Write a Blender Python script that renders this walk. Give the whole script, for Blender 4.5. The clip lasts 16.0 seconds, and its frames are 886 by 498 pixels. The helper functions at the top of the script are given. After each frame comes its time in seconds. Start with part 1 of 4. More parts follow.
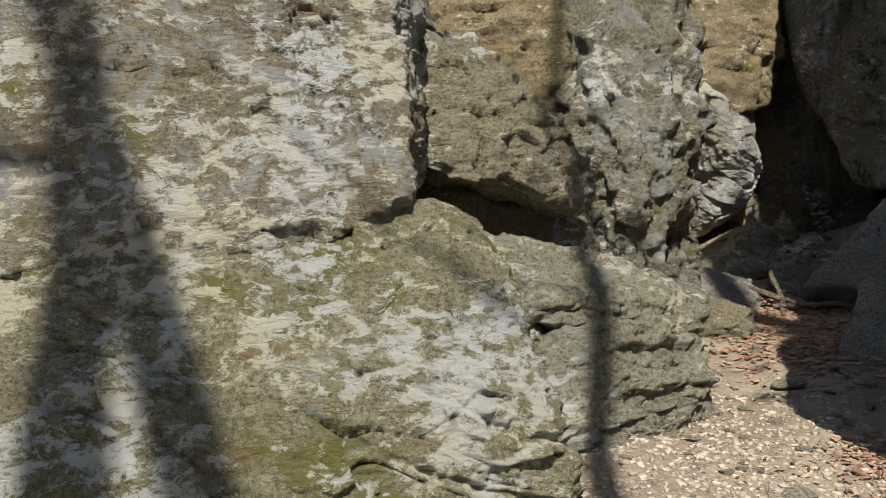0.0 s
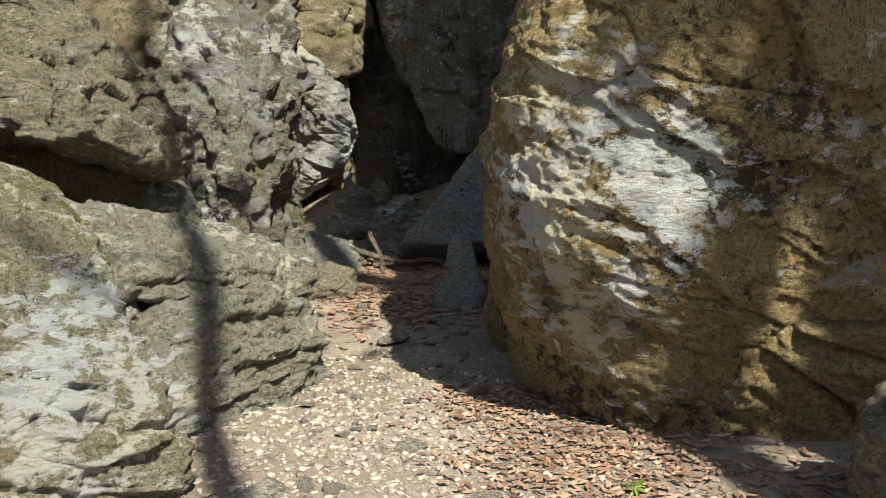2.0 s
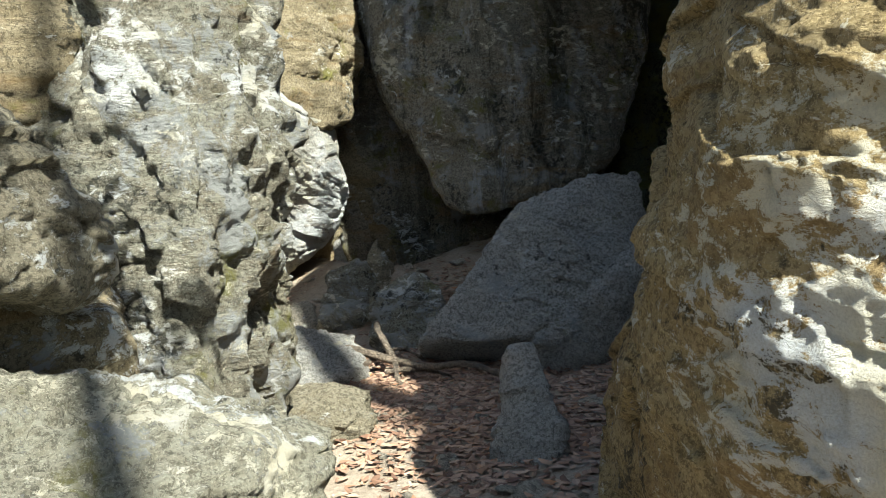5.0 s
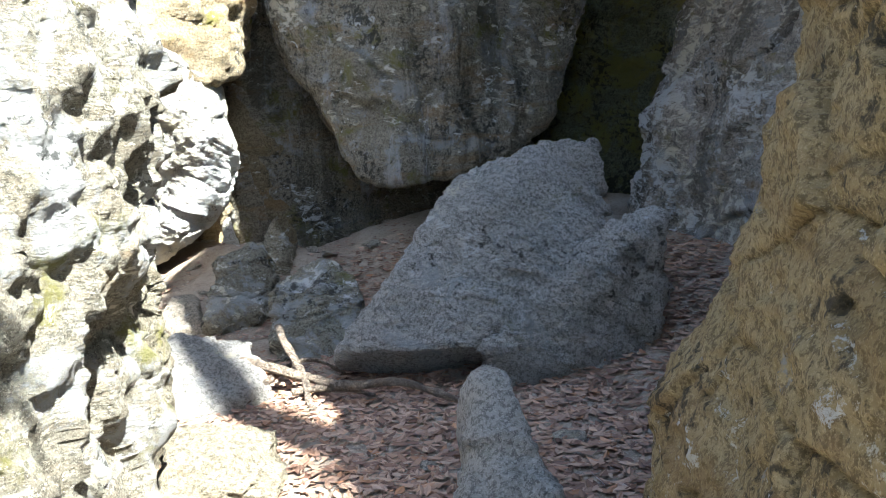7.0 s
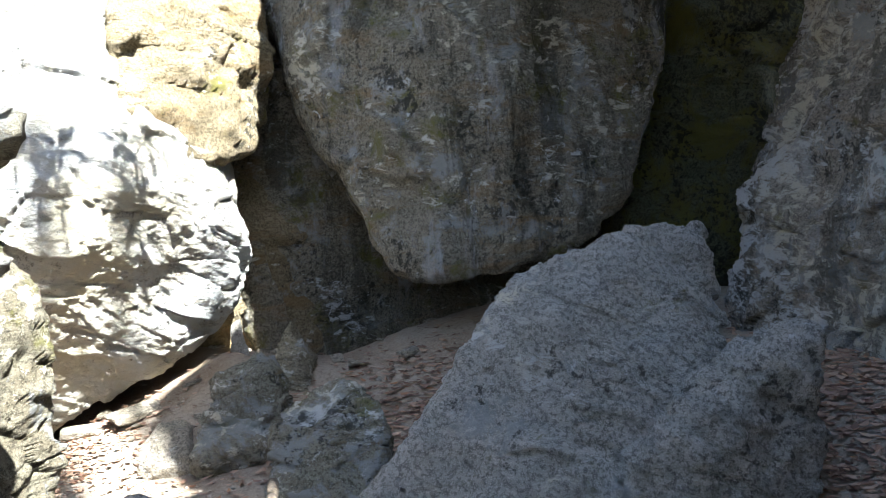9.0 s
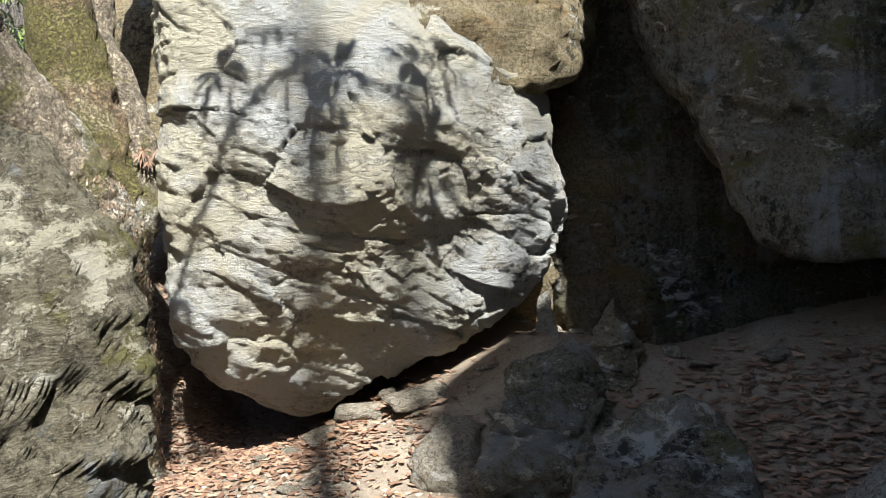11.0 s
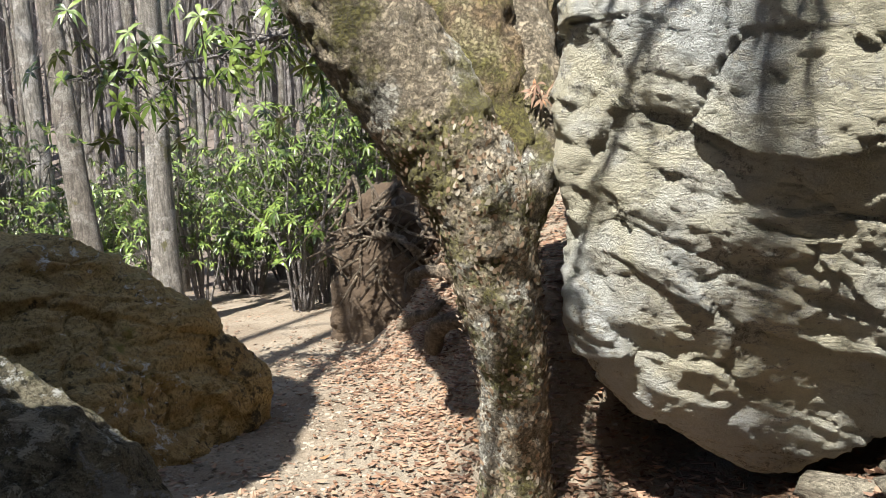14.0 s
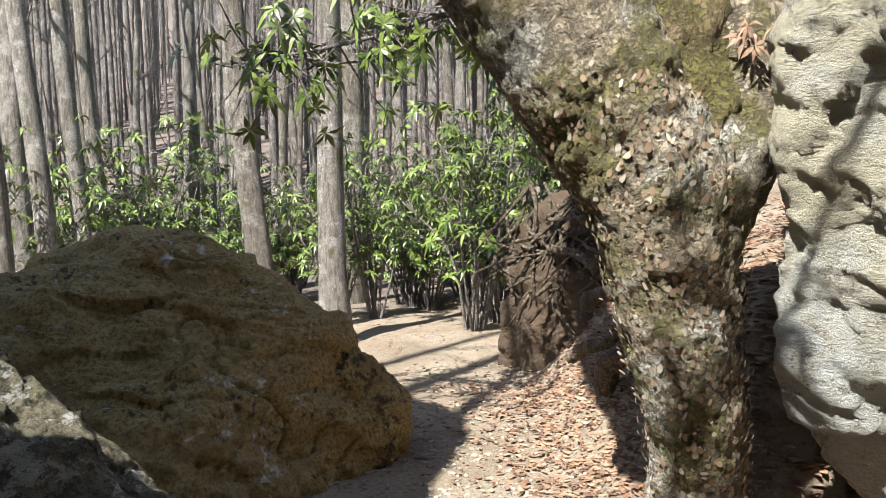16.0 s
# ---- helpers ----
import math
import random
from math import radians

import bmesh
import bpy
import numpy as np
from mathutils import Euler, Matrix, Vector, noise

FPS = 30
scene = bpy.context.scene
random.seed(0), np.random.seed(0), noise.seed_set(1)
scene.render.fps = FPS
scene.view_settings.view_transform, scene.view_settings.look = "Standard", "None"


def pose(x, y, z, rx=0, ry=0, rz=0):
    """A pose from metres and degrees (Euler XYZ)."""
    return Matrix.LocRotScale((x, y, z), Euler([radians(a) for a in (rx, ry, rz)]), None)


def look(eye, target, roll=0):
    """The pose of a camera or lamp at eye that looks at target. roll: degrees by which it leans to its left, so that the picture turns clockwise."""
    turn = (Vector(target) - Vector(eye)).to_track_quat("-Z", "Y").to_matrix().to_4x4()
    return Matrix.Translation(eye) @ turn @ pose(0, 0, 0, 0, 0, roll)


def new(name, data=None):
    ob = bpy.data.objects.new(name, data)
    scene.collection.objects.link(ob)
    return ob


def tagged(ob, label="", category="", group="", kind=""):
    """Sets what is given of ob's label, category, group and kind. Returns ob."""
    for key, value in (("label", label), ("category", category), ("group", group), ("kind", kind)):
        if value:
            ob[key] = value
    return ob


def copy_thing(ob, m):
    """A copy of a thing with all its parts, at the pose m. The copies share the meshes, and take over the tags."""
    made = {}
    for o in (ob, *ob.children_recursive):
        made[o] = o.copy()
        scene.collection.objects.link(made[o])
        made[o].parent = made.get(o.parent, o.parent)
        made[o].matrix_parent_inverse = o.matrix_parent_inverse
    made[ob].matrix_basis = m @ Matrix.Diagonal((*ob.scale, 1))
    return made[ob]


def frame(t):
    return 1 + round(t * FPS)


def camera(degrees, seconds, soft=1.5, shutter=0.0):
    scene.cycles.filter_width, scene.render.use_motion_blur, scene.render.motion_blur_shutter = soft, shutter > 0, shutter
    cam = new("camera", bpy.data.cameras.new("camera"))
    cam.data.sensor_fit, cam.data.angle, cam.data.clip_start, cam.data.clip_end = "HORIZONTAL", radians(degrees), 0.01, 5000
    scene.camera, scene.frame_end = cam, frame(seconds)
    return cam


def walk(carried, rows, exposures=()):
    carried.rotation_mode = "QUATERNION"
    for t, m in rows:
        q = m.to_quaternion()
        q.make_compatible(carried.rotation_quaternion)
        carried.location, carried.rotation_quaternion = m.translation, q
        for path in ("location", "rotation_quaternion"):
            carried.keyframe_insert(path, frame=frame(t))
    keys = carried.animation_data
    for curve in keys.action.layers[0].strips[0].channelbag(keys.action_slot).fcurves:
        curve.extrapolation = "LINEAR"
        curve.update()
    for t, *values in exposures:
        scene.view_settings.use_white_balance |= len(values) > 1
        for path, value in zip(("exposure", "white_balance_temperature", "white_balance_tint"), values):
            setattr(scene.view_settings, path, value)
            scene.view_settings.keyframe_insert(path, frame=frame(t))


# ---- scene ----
cam = camera(54.9, 16.0, soft=0.7)
METRES, EYE, TILT, LEAN, TURN = 10.0, 1.5, -8.0, 3.0, 0.0
ROWS = [
    (0.0, 0.0, 0.0, 0.0, 0.0, 0.0, -0.0),
    (0.5, 0.0013, 0.0037, -0.0033, -11.06, -5.6, 0.3),
    (1.0, 0.003, 0.007, -0.0034, -20.14, -6.35, 0.8),
    (1.5, 0.0018, 0.0121, -0.0018, -25.74, -3.24, 1.86),
    (2.0, 0.0036, 0.0251, -0.001, -26.32, -2.68, 1.77),
    (2.5, 0.0127, 0.0516, -0.0008, -26.35, -1.85, 2.05),
    (3.0, 0.0221, 0.0777, 0.002, -26.27, -1.78, 2.03),
    (3.5, 0.028, 0.1197, 0.0134, -26.22, -0.2, 2.27),
    (4.0, 0.0353, 0.1571, 0.0202, -26.59, 0.12, 2.41),
    (4.5, 0.0518, 0.2027, 0.0298, -27.12, 0.49, 3.36),
    (5.0, 0.06, 0.2341, 0.0327, -27.99, 0.3, 3.82),
    (7.5, 0.1356, 0.4024, 0.0468, -35.8, -2.33, 4.07),
    (8.0, 0.1627, 0.4332, 0.0508, -33.61, 3.27, 4.88),
    (8.5, 0.1845, 0.461, 0.0559, -32.51, 3.8, 4.77),
    (11.0, 0.2611, 0.6479, 0.0697, -10.39, 1.86, 0.75),
    (11.5, 0.2784, 0.6796, 0.0706, 0.04, 3.87, -0.21),
    (12.0, 0.2894, 0.7043, 0.0701, 2.1, 3.45, -0.16),
    (12.5, 0.2915, 0.7365, 0.0709, 4.89, 2.4, -1.97),
    (13.0, 0.2964, 0.7595, 0.072, 11.76, -0.56, -2.8),
    (13.5, 0.3081, 0.7857, 0.0742, 20.33, -0.94, -3.01),
    (14.0, 0.3051, 0.8145, 0.0756, 25.5, -0.59, -3.57),
    (14.5, 0.3079, 0.8435, 0.0761, 31.55, 0.45, -5.25),
    (15.0, 0.3076, 0.8651, 0.0774, 36.81, 0.51, -5.53),
    (15.5, 0.2911, 0.8885, 0.0733, 38.03, 0.17, -5.92),
    (16.0, 0.2746, 0.9115, 0.0706, 38.98, -0.26, -6.14),
]
walk(cam, [(t, pose(0, 0, EYE, TILT, LEAN, TURN) @ pose(METRES * x, METRES * y, METRES * z, 90 + pitch, roll, yaw)) for t, x, y, z, yaw, pitch, roll in ROWS],
     [(0, 0.6, 6750, 10), (1.5, 0.8, 6700, 6), (3.0, 1.1, 6550, 3), (5.0, 1.8, 6250, 3), (7.3, 3.3, 5900, 9), (8.7, 3.25, 5900, 9), (10.8, 1.55, 6150, 10), (12.0, 1.15, 6300, 9), (13, 1.2, 6400, 9), (16, 1.4, 6400, 9)])
scene.cycles.max_bounces = 6

# ---- light ----
SUN_AWAY = Vector((0.05, -1.0, 1.4)).normalized()
world = bpy.data.worlds.new("sky")
scene.world = world
world.use_nodes = True
wn = world.node_tree.nodes
sky = wn.new("ShaderNodeTexSky")
sky.sky_type = "NISHITA"
sky.sun_disc = False
sky.sun_elevation = math.asin(SUN_AWAY.z)
sky.sun_rotation = math.atan2(SUN_AWAY.x, SUN_AWAY.y)
wn["Background"].inputs["Strength"].default_value = 0.078
world.node_tree.links.new(sky.outputs[0], wn["Background"].inputs["Color"])
sun_data = bpy.data.lights.new("sun", "SUN")
sun_data.energy, sun_data.angle, sun_data.color = 5.0, radians(0.6), (1.0, 0.96, 0.90)
sun = new("sun", sun_data)
sun.matrix_world = look(SUN_AWAY * 40, (0, 0, 0))


# ---- noise in numpy ----
def _hash(ix, iy, iz, seed):
    n = (ix * 374761393 + iy * 668265263 + iz * 2147483647 + seed * 974711) & 0x7FFFFFFF
    n = ((n ^ (n >> 13)) * 1274126177) & 0x7FFFFFFF
    n = ((n ^ (n >> 15)) * 974634541) & 0x7FFFFFFF
    return ((n ^ (n >> 16)) & 0xFFFF) / 32767.5 - 1.0


def vnoise(p, seed=0):
    """Smooth value noise, -1 to 1, for an array of points."""
    i = np.floor(p).astype(np.int64)
    f = p - i
    f = f * f * f * (f * (f * 6 - 15) + 10)
    out = 0
    for dx in (0, 1):
        wx = f[:, 0] if dx else 1 - f[:, 0]
        for dy in (0, 1):
            wy = f[:, 1] if dy else 1 - f[:, 1]
            for dz in (0, 1):
                wz = f[:, 2] if dz else 1 - f[:, 2]
                out = out + wx * wy * wz * _hash(i[:, 0] + dx, i[:, 1] + dy, i[:, 2] + dz, seed)
    return out


def fbm(p, octaves=4, seed=0, gain=0.5):
    total, amp = 0, 1.0
    for k in range(octaves):
        total = total + amp * vnoise(p * 2.03 ** k + 17.3 * k, seed + k)
        amp *= gain
    return total


def facets(p, seed=0):
    """Broken facets: each cell of a scattered lattice tilts its own way. Returns heights and the distance to the nearest joint."""
    i = np.floor(p).astype(np.int64)
    best, second = np.full(len(p), 9.0), np.full(len(p), 9.0)
    tilt = np.zeros(len(p))
    for dx in (-1, 0, 1):
        for dy in (-1, 0, 1):
            for dz in (-1, 0, 1):
                c = (i[:, 0] + dx, i[:, 1] + dy, i[:, 2] + dz)
                off = p - np.stack([c[k] + 0.5 + 0.42 * _hash(*c, seed + k) for k in range(3)], 1)
                d = np.einsum("ij,ij->i", off, off)
                near = d < best
                second = np.where(near, best, np.minimum(second, d))
                best = np.where(near, d, best)
                if near.any():
                    t = sum(off[near, k] * _hash(c[0][near], c[1][near], c[2][near], seed + 5 + k) for k in range(3))
                    tilt[near] = t + 0.45 * _hash(c[0][near], c[1][near], c[2][near], seed + 9)
    return tilt, np.sqrt(second) - np.sqrt(best)


# ---- materials ----
def material(name):
    m = bpy.data.materials.new(name)
    m.use_nodes = True
    nt = m.node_tree
    return m, nt, nt.nodes["Principled BSDF"]


def node(nt, kind, **inputs):
    n = nt.nodes.new(kind)
    for key, value in inputs.items():
        n.inputs[key.replace("_", " ")].default_value = value
    return n


def noise_tex(nt, vec, scale, detail=4.0, rough=0.6, distort=0.0):
    n = node(nt, "ShaderNodeTexNoise", Scale=scale, Detail=detail, Roughness=rough, Distortion=distort)
    nt.links.new(vec, n.inputs["Vector"])
    return n.outputs["Fac"]


def ramp(nt, fac, lo, hi):
    n = node(nt, "ShaderNodeMapRange")
    n.interpolation_type = "SMOOTHSTEP"
    n.inputs["From Min"].default_value, n.inputs["From Max"].default_value = lo, hi
    nt.links.new(fac, n.inputs["Value"])
    return n.outputs["Result"]


def maths(nt, op, a, b):
    n = nt.nodes.new("ShaderNodeMath")
    n.operation = op
    for k, v in ((0, a), (1, b)):
        if isinstance(v, (int, float)):
            n.inputs[k].default_value = v
        else:
            nt.links.new(v, n.inputs[k])
    return n.outputs[0]


def mix(nt, fac, a, b):
    n = nt.nodes.new("ShaderNodeMix")
    n.data_type = "RGBA"
    if isinstance(fac, (int, float)):
        n.inputs[0].default_value = fac
    else:
        nt.links.new(fac, n.inputs[0])
    for k, v in ((6, a), (7, b)):
        if isinstance(v, tuple):
            n.inputs[k].default_value = (*v, 1)
        else:
            nt.links.new(v, n.inputs[k])
    return n.outputs[2]


def coords(nt, kind="Object"):
    return nt.nodes.new("ShaderNodeTexCoord").outputs[kind]


def stretched(nt, vec, scale, turn=(0, 0, 0)):
    n = nt.nodes.new("ShaderNodeMapping")
    n.inputs["Scale"].default_value = scale
    n.inputs["Rotation"].default_value = [radians(a) for a in turn]
    nt.links.new(vec, n.inputs["Vector"])
    return n.outputs[0]


def bump(nt, bsdf, height, strength=0.5, distance=0.02):
    n = node(nt, "ShaderNodeBump", Strength=strength, Distance=distance)
    nt.links.new(height, n.inputs["Height"])
    nt.links.new(n.outputs[0], bsdf.inputs["Normal"])


def rock_material(name, base, second, white=0.2, moss=0.2, rust=0.2, dark=0.2, grey=0.2, layer=(20, 0, 15), relief=0.6, crust=None, streak=0.0):
    """Weathered rock: two stone colours in layers, pale lichen crusts, grey lichen, moss, iron stain and dark specks."""
    m, nt, bsdf = material(name)
    v = coords(nt)
    lay = stretched(nt, v, (1.0, 1.0, 3.2), layer)
    big = noise_tex(nt, v, 1.3, 5, 0.6, 0.4)
    mid = noise_tex(nt, lay, 5.0, 7, 0.65, 0.8)
    fine = noise_tex(nt, v, 42.0, 6, 0.75)
    grain = noise_tex(nt, v, 150.0, 3, 0.7)
    col = mix(nt, ramp(nt, mid, 0.38, 0.62), base, second)
    col = mix(nt, maths(nt, "MULTIPLY", ramp(nt, fine, 0.46, 0.58), 0.8), col, tuple(c * 0.38 for c in base))
    col = mix(nt, maths(nt, "MULTIPLY", ramp(nt, grain, 0.5, 0.68), 0.5), col, tuple(min(1, c * 1.7) for c in second))
    if rust:
        r = ramp(nt, noise_tex(nt, lay, 1.7, 6, 0.62, 0.6), 0.66 - 0.3 * rust, 0.78 - 0.2 * rust)
        col = mix(nt, maths(nt, "MULTIPLY", r, 0.55), col, (0.27, 0.17, 0.065))
    if grey:
        g = ramp(nt, maths(nt, "ADD", maths(nt, "MULTIPLY", noise_tex(nt, v, 2.6, 6, 0.7, 0.5), 0.8), maths(nt, "MULTIPLY", fine, 0.25)), 0.68 - 0.3 * grey, 0.72 - 0.24 * grey)
        col = mix(nt, maths(nt, "MULTIPLY", g, 0.8), col, (0.36, 0.37, 0.35))
    if moss:
        mo = ramp(nt, noise_tex(nt, v, 2.2, 8, 0.72, 0.3), 0.66 - 0.28 * moss, 0.76 - 0.22 * moss)
        col = mix(nt, maths(nt, "MULTIPLY", mo, 0.85), col, mix(nt, fine, (0.06, 0.065, 0.012), (0.27, 0.25, 0.06)))
    if dark:
        d = ramp(nt, maths(nt, "ADD", maths(nt, "MULTIPLY", big, 0.55), maths(nt, "MULTIPLY", noise_tex(nt, v, 17.0, 5, 0.7), 0.5)), 0.63 - 0.2 * dark, 0.68 - 0.18 * dark)
        col = mix(nt, maths(nt, "MULTIPLY", d, 0.8), col, (0.022, 0.024, 0.018))
    if streak:
        runs = ramp(nt, maths(nt, "ADD", maths(nt, "MULTIPLY", noise_tex(nt, stretched(nt, v, (2.6, 2.6, 0.32)), 1.0, 6, 0.65, 0.5), 0.8), maths(nt, "MULTIPLY", fine, 0.2)), 0.50, 0.57)
        col = mix(nt, maths(nt, "MULTIPLY", runs, streak), col, (0.03, 0.03, 0.018))
        pale = ramp(nt, noise_tex(nt, stretched(nt, v, (3.3, 3.3, 0.6), (0, 8, 0)), 1.0, 7, 0.7, 0.4), 0.56, 0.66)
        col = mix(nt, maths(nt, "MULTIPLY", pale, streak * 0.7), col, (0.56, 0.56, 0.56))
    if white:
        patch = maths(nt, "ADD", maths(nt, "MULTIPLY", noise_tex(nt, v, 1.4, 4, 0.55, 0.3), 0.38), maths(nt, "MULTIPLY", noise_tex(nt, stretched(nt, v, (1, 1, 1.7), layer), 8.0, 9, 0.72, 0.4), 0.67))
        patch = maths(nt, "ADD", patch, maths(nt, "MULTIPLY", fine, 0.10))
        if crust:
            away = nt.nodes.new("ShaderNodeVectorMath")
            away.operation = "DISTANCE"
            away.inputs[1].default_value = crust[:3]
            nt.links.new(v, away.inputs[0])
            patch = maths(nt, "ADD", patch, maths(nt, "MULTIPLY", ramp(nt, away.outputs["Value"], crust[3] * 1.25, crust[3] * 0.55), crust[4]))
        w = ramp(nt, maths(nt, "ADD", patch, maths(nt, "MULTIPLY", maths(nt, "SUBTRACT", grain, 0.5), 0.16)), 0.67 - 0.24 * white, 0.715 - 0.235 * white)
        tone = mix(nt, ramp(nt, big, 0.4, 0.6), (0.70, 0.65, 0.48), (0.68, 0.70, 0.68))
        col = mix(nt, maths(nt, "MULTIPLY", w, 0.9), col, mix(nt, maths(nt, "MULTIPLY", ramp(nt, grain, 0.4, 0.7), 0.5), tone, (0.40, 0.38, 0.30)))
    nt.links.new(col, bsdf.inputs["Base Color"])
    bsdf.inputs["Roughness"].default_value = 0.88
    bsdf.inputs["Specular IOR Level"].default_value = 0.25
    h = maths(nt, "ADD", maths(nt, "MULTIPLY", noise_tex(nt, lay, 13.0, 9, 0.76, 0.9), 1.0), maths(nt, "MULTIPLY", fine, 0.6))
    bump(nt, bsdf, maths(nt, "ADD", h, maths(nt, "MULTIPLY", grain, 0.22)), min(1.0, relief * 1.6), 0.075)
    return m


M_slab = rock_material("lichened_slab", (0.22, 0.185, 0.125), (0.31, 0.27, 0.185), white=0.40, moss=0.40, rust=0.25, dark=0.2, grey=0.5, layer=(25, 12, 0))
M_slab_low = rock_material("mossy_slab", (0.254, 0.230, 0.140), (0.357, 0.330, 0.216), white=0.42, moss=0.6, rust=0.3, dark=0.1, grey=0.3, layer=(25, 12, 0))
M_ledge = rock_material("pale_ledge_stone", (0.282, 0.260, 0.184), (0.376, 0.360, 0.270), white=0.30, moss=0.35, rust=0.12, dark=0.1, grey=0.3, layer=(10, 20, 0))
M_nose = rock_material("tan_rock", (0.263, 0.230, 0.151), (0.348, 0.310, 0.216), white=0.26, moss=0.22, rust=0.2, dark=0.15, grey=0.25)
M_pillar = rock_material("mottled_rock", (0.226, 0.200, 0.140), (0.310, 0.300, 0.227), white=0.24, moss=0.4, rust=0.2, dark=0.25, grey=0.5)
M_orange = rock_material("ochre_boulder_stone", (0.34, 0.25, 0.11), (0.42, 0.33, 0.17), white=0.08, moss=0.15, rust=0.6, dark=0.36, grey=0.15, relief=0.55, crust=(2.05, 3.3, 0.9, 0.8, 0.12))
M_brown = rock_material("brown_rock", (0.235, 0.190, 0.108), (0.310, 0.260, 0.162), white=0.10, moss=0.3, rust=0.45, dark=0.3, grey=0.2, relief=0.5)
M_hang = rock_material("streaked_rock", (0.22, 0.20, 0.145), (0.33, 0.30, 0.225), white=0.16, moss=0.45, rust=0.5, dark=0.3, grey=0.4, layer=(90, 0, 10), streak=0.55)
M_wall = rock_material("grey_cliff_stone", (0.30, 0.27, 0.21), (0.42, 0.38, 0.31), white=0.36, moss=0.3, rust=0.35, dark=0.25, grey=0.5, layer=(60, 40, 0), streak=0.5)
M_green = rock_material("dark_mossy_stone", (0.113, 0.130, 0.076), (0.169, 0.180, 0.108), white=0.0, moss=0.8, rust=0.1, dark=0.4, grey=0.1)
M_schist = rock_material("grey_schist", (0.40, 0.385, 0.33), (0.50, 0.48, 0.42), white=0.12, moss=0.25, rust=0.05, dark=0.1, grey=0.3, layer=(20, -50, 0), relief=0.8)
M_white = rock_material("pale_grey_boulder_stone", (0.50, 0.47, 0.38), (0.66, 0.63, 0.54), white=0.7, moss=0.12, rust=0.06, dark=0.06, grey=0.35, layer=(0, -28, 0), relief=0.8)
M_bank_rock = rock_material("golden_sandstone", (0.36, 0.26, 0.11), (0.44, 0.33, 0.15), white=0.03, moss=0.35, rust=0.6, dark=0.2, grey=0.05, layer=(10, 30, 0), relief=0.35)
M_dark_rock = rock_material("shaded_mossy_rock", (0.207, 0.180, 0.119), (0.282, 0.260, 0.184), white=0.2, moss=0.4, rust=0.2, dark=0.35, grey=0.3)
M_stone = rock_material("loose_stone", (0.36, 0.32, 0.24), (0.46, 0.41, 0.32), white=0.1, moss=0.04, rust=0.1, dark=0.05, grey=0.3)


# ---- rocks ----
_spheres = {}


def sphere_arrays(level):
    if level not in _spheres:
        bm = bmesh.new()
        bmesh.ops.create_icosphere(bm, subdivisions=min(level, 6), radius=1)
        v = np.array([x.co[:] for x in bm.verts])
        f = np.array([[x.index for x in y.verts] for y in bm.faces])
        bm.free()
        for _ in range(level - 6):
            e = np.sort(np.concatenate((f[:, [0, 1]], f[:, [1, 2]], f[:, [2, 0]])), axis=1)
            u, inv = np.unique(e, axis=0, return_inverse=True)
            inv = inv.reshape(3, -1) + len(v)
            mid = v[u[:, 0]] + v[u[:, 1]]
            v = np.concatenate((v, mid / np.linalg.norm(mid, axis=1)[:, None]))
            a, b, c = f.T
            ab, bc, ca = inv
            f = np.concatenate([np.stack(q, 1) for q in ((a, ab, ca), (ab, b, bc), (ca, bc, c), (ab, bc, ca))])
        _spheres[level] = (v, f)
    return _spheres[level]


def mesh_from(name, verts, faces, mat, smooth=True):
    me = bpy.data.meshes.new(name)
    faces = np.asarray(faces)
    me.vertices.add(len(verts))
    me.vertices.foreach_set("co", np.asarray(verts, dtype=np.float32).ravel())
    k = faces.shape[1]
    me.loops.add(faces.size)
    me.loops.foreach_set("vertex_index", faces.astype(np.int32).ravel())
    me.polygons.add(len(faces))
    me.polygons.foreach_set("loop_start", np.arange(0, faces.size, k, dtype=np.int32))
    me.update(calc_edges=True)
    me.polygons.foreach_set("use_smooth", np.full(len(faces), smooth))
    me.materials.append(mat)
    return me


def hull_planes(points):
    bm = bmesh.new()
    for p in points:
        bm.verts.new(p)
    bmesh.ops.convex_hull(bm, input=bm.verts)
    bm.normal_update()
    planes = []
    for f in bm.faces:
        if f.calc_area() > 1e-4 and not any(f.normal.dot(n) > 0.985 for n, _ in planes):
            planes.append((f.normal.copy(), f.calc_center_median()))
    bm.free()
    return planes


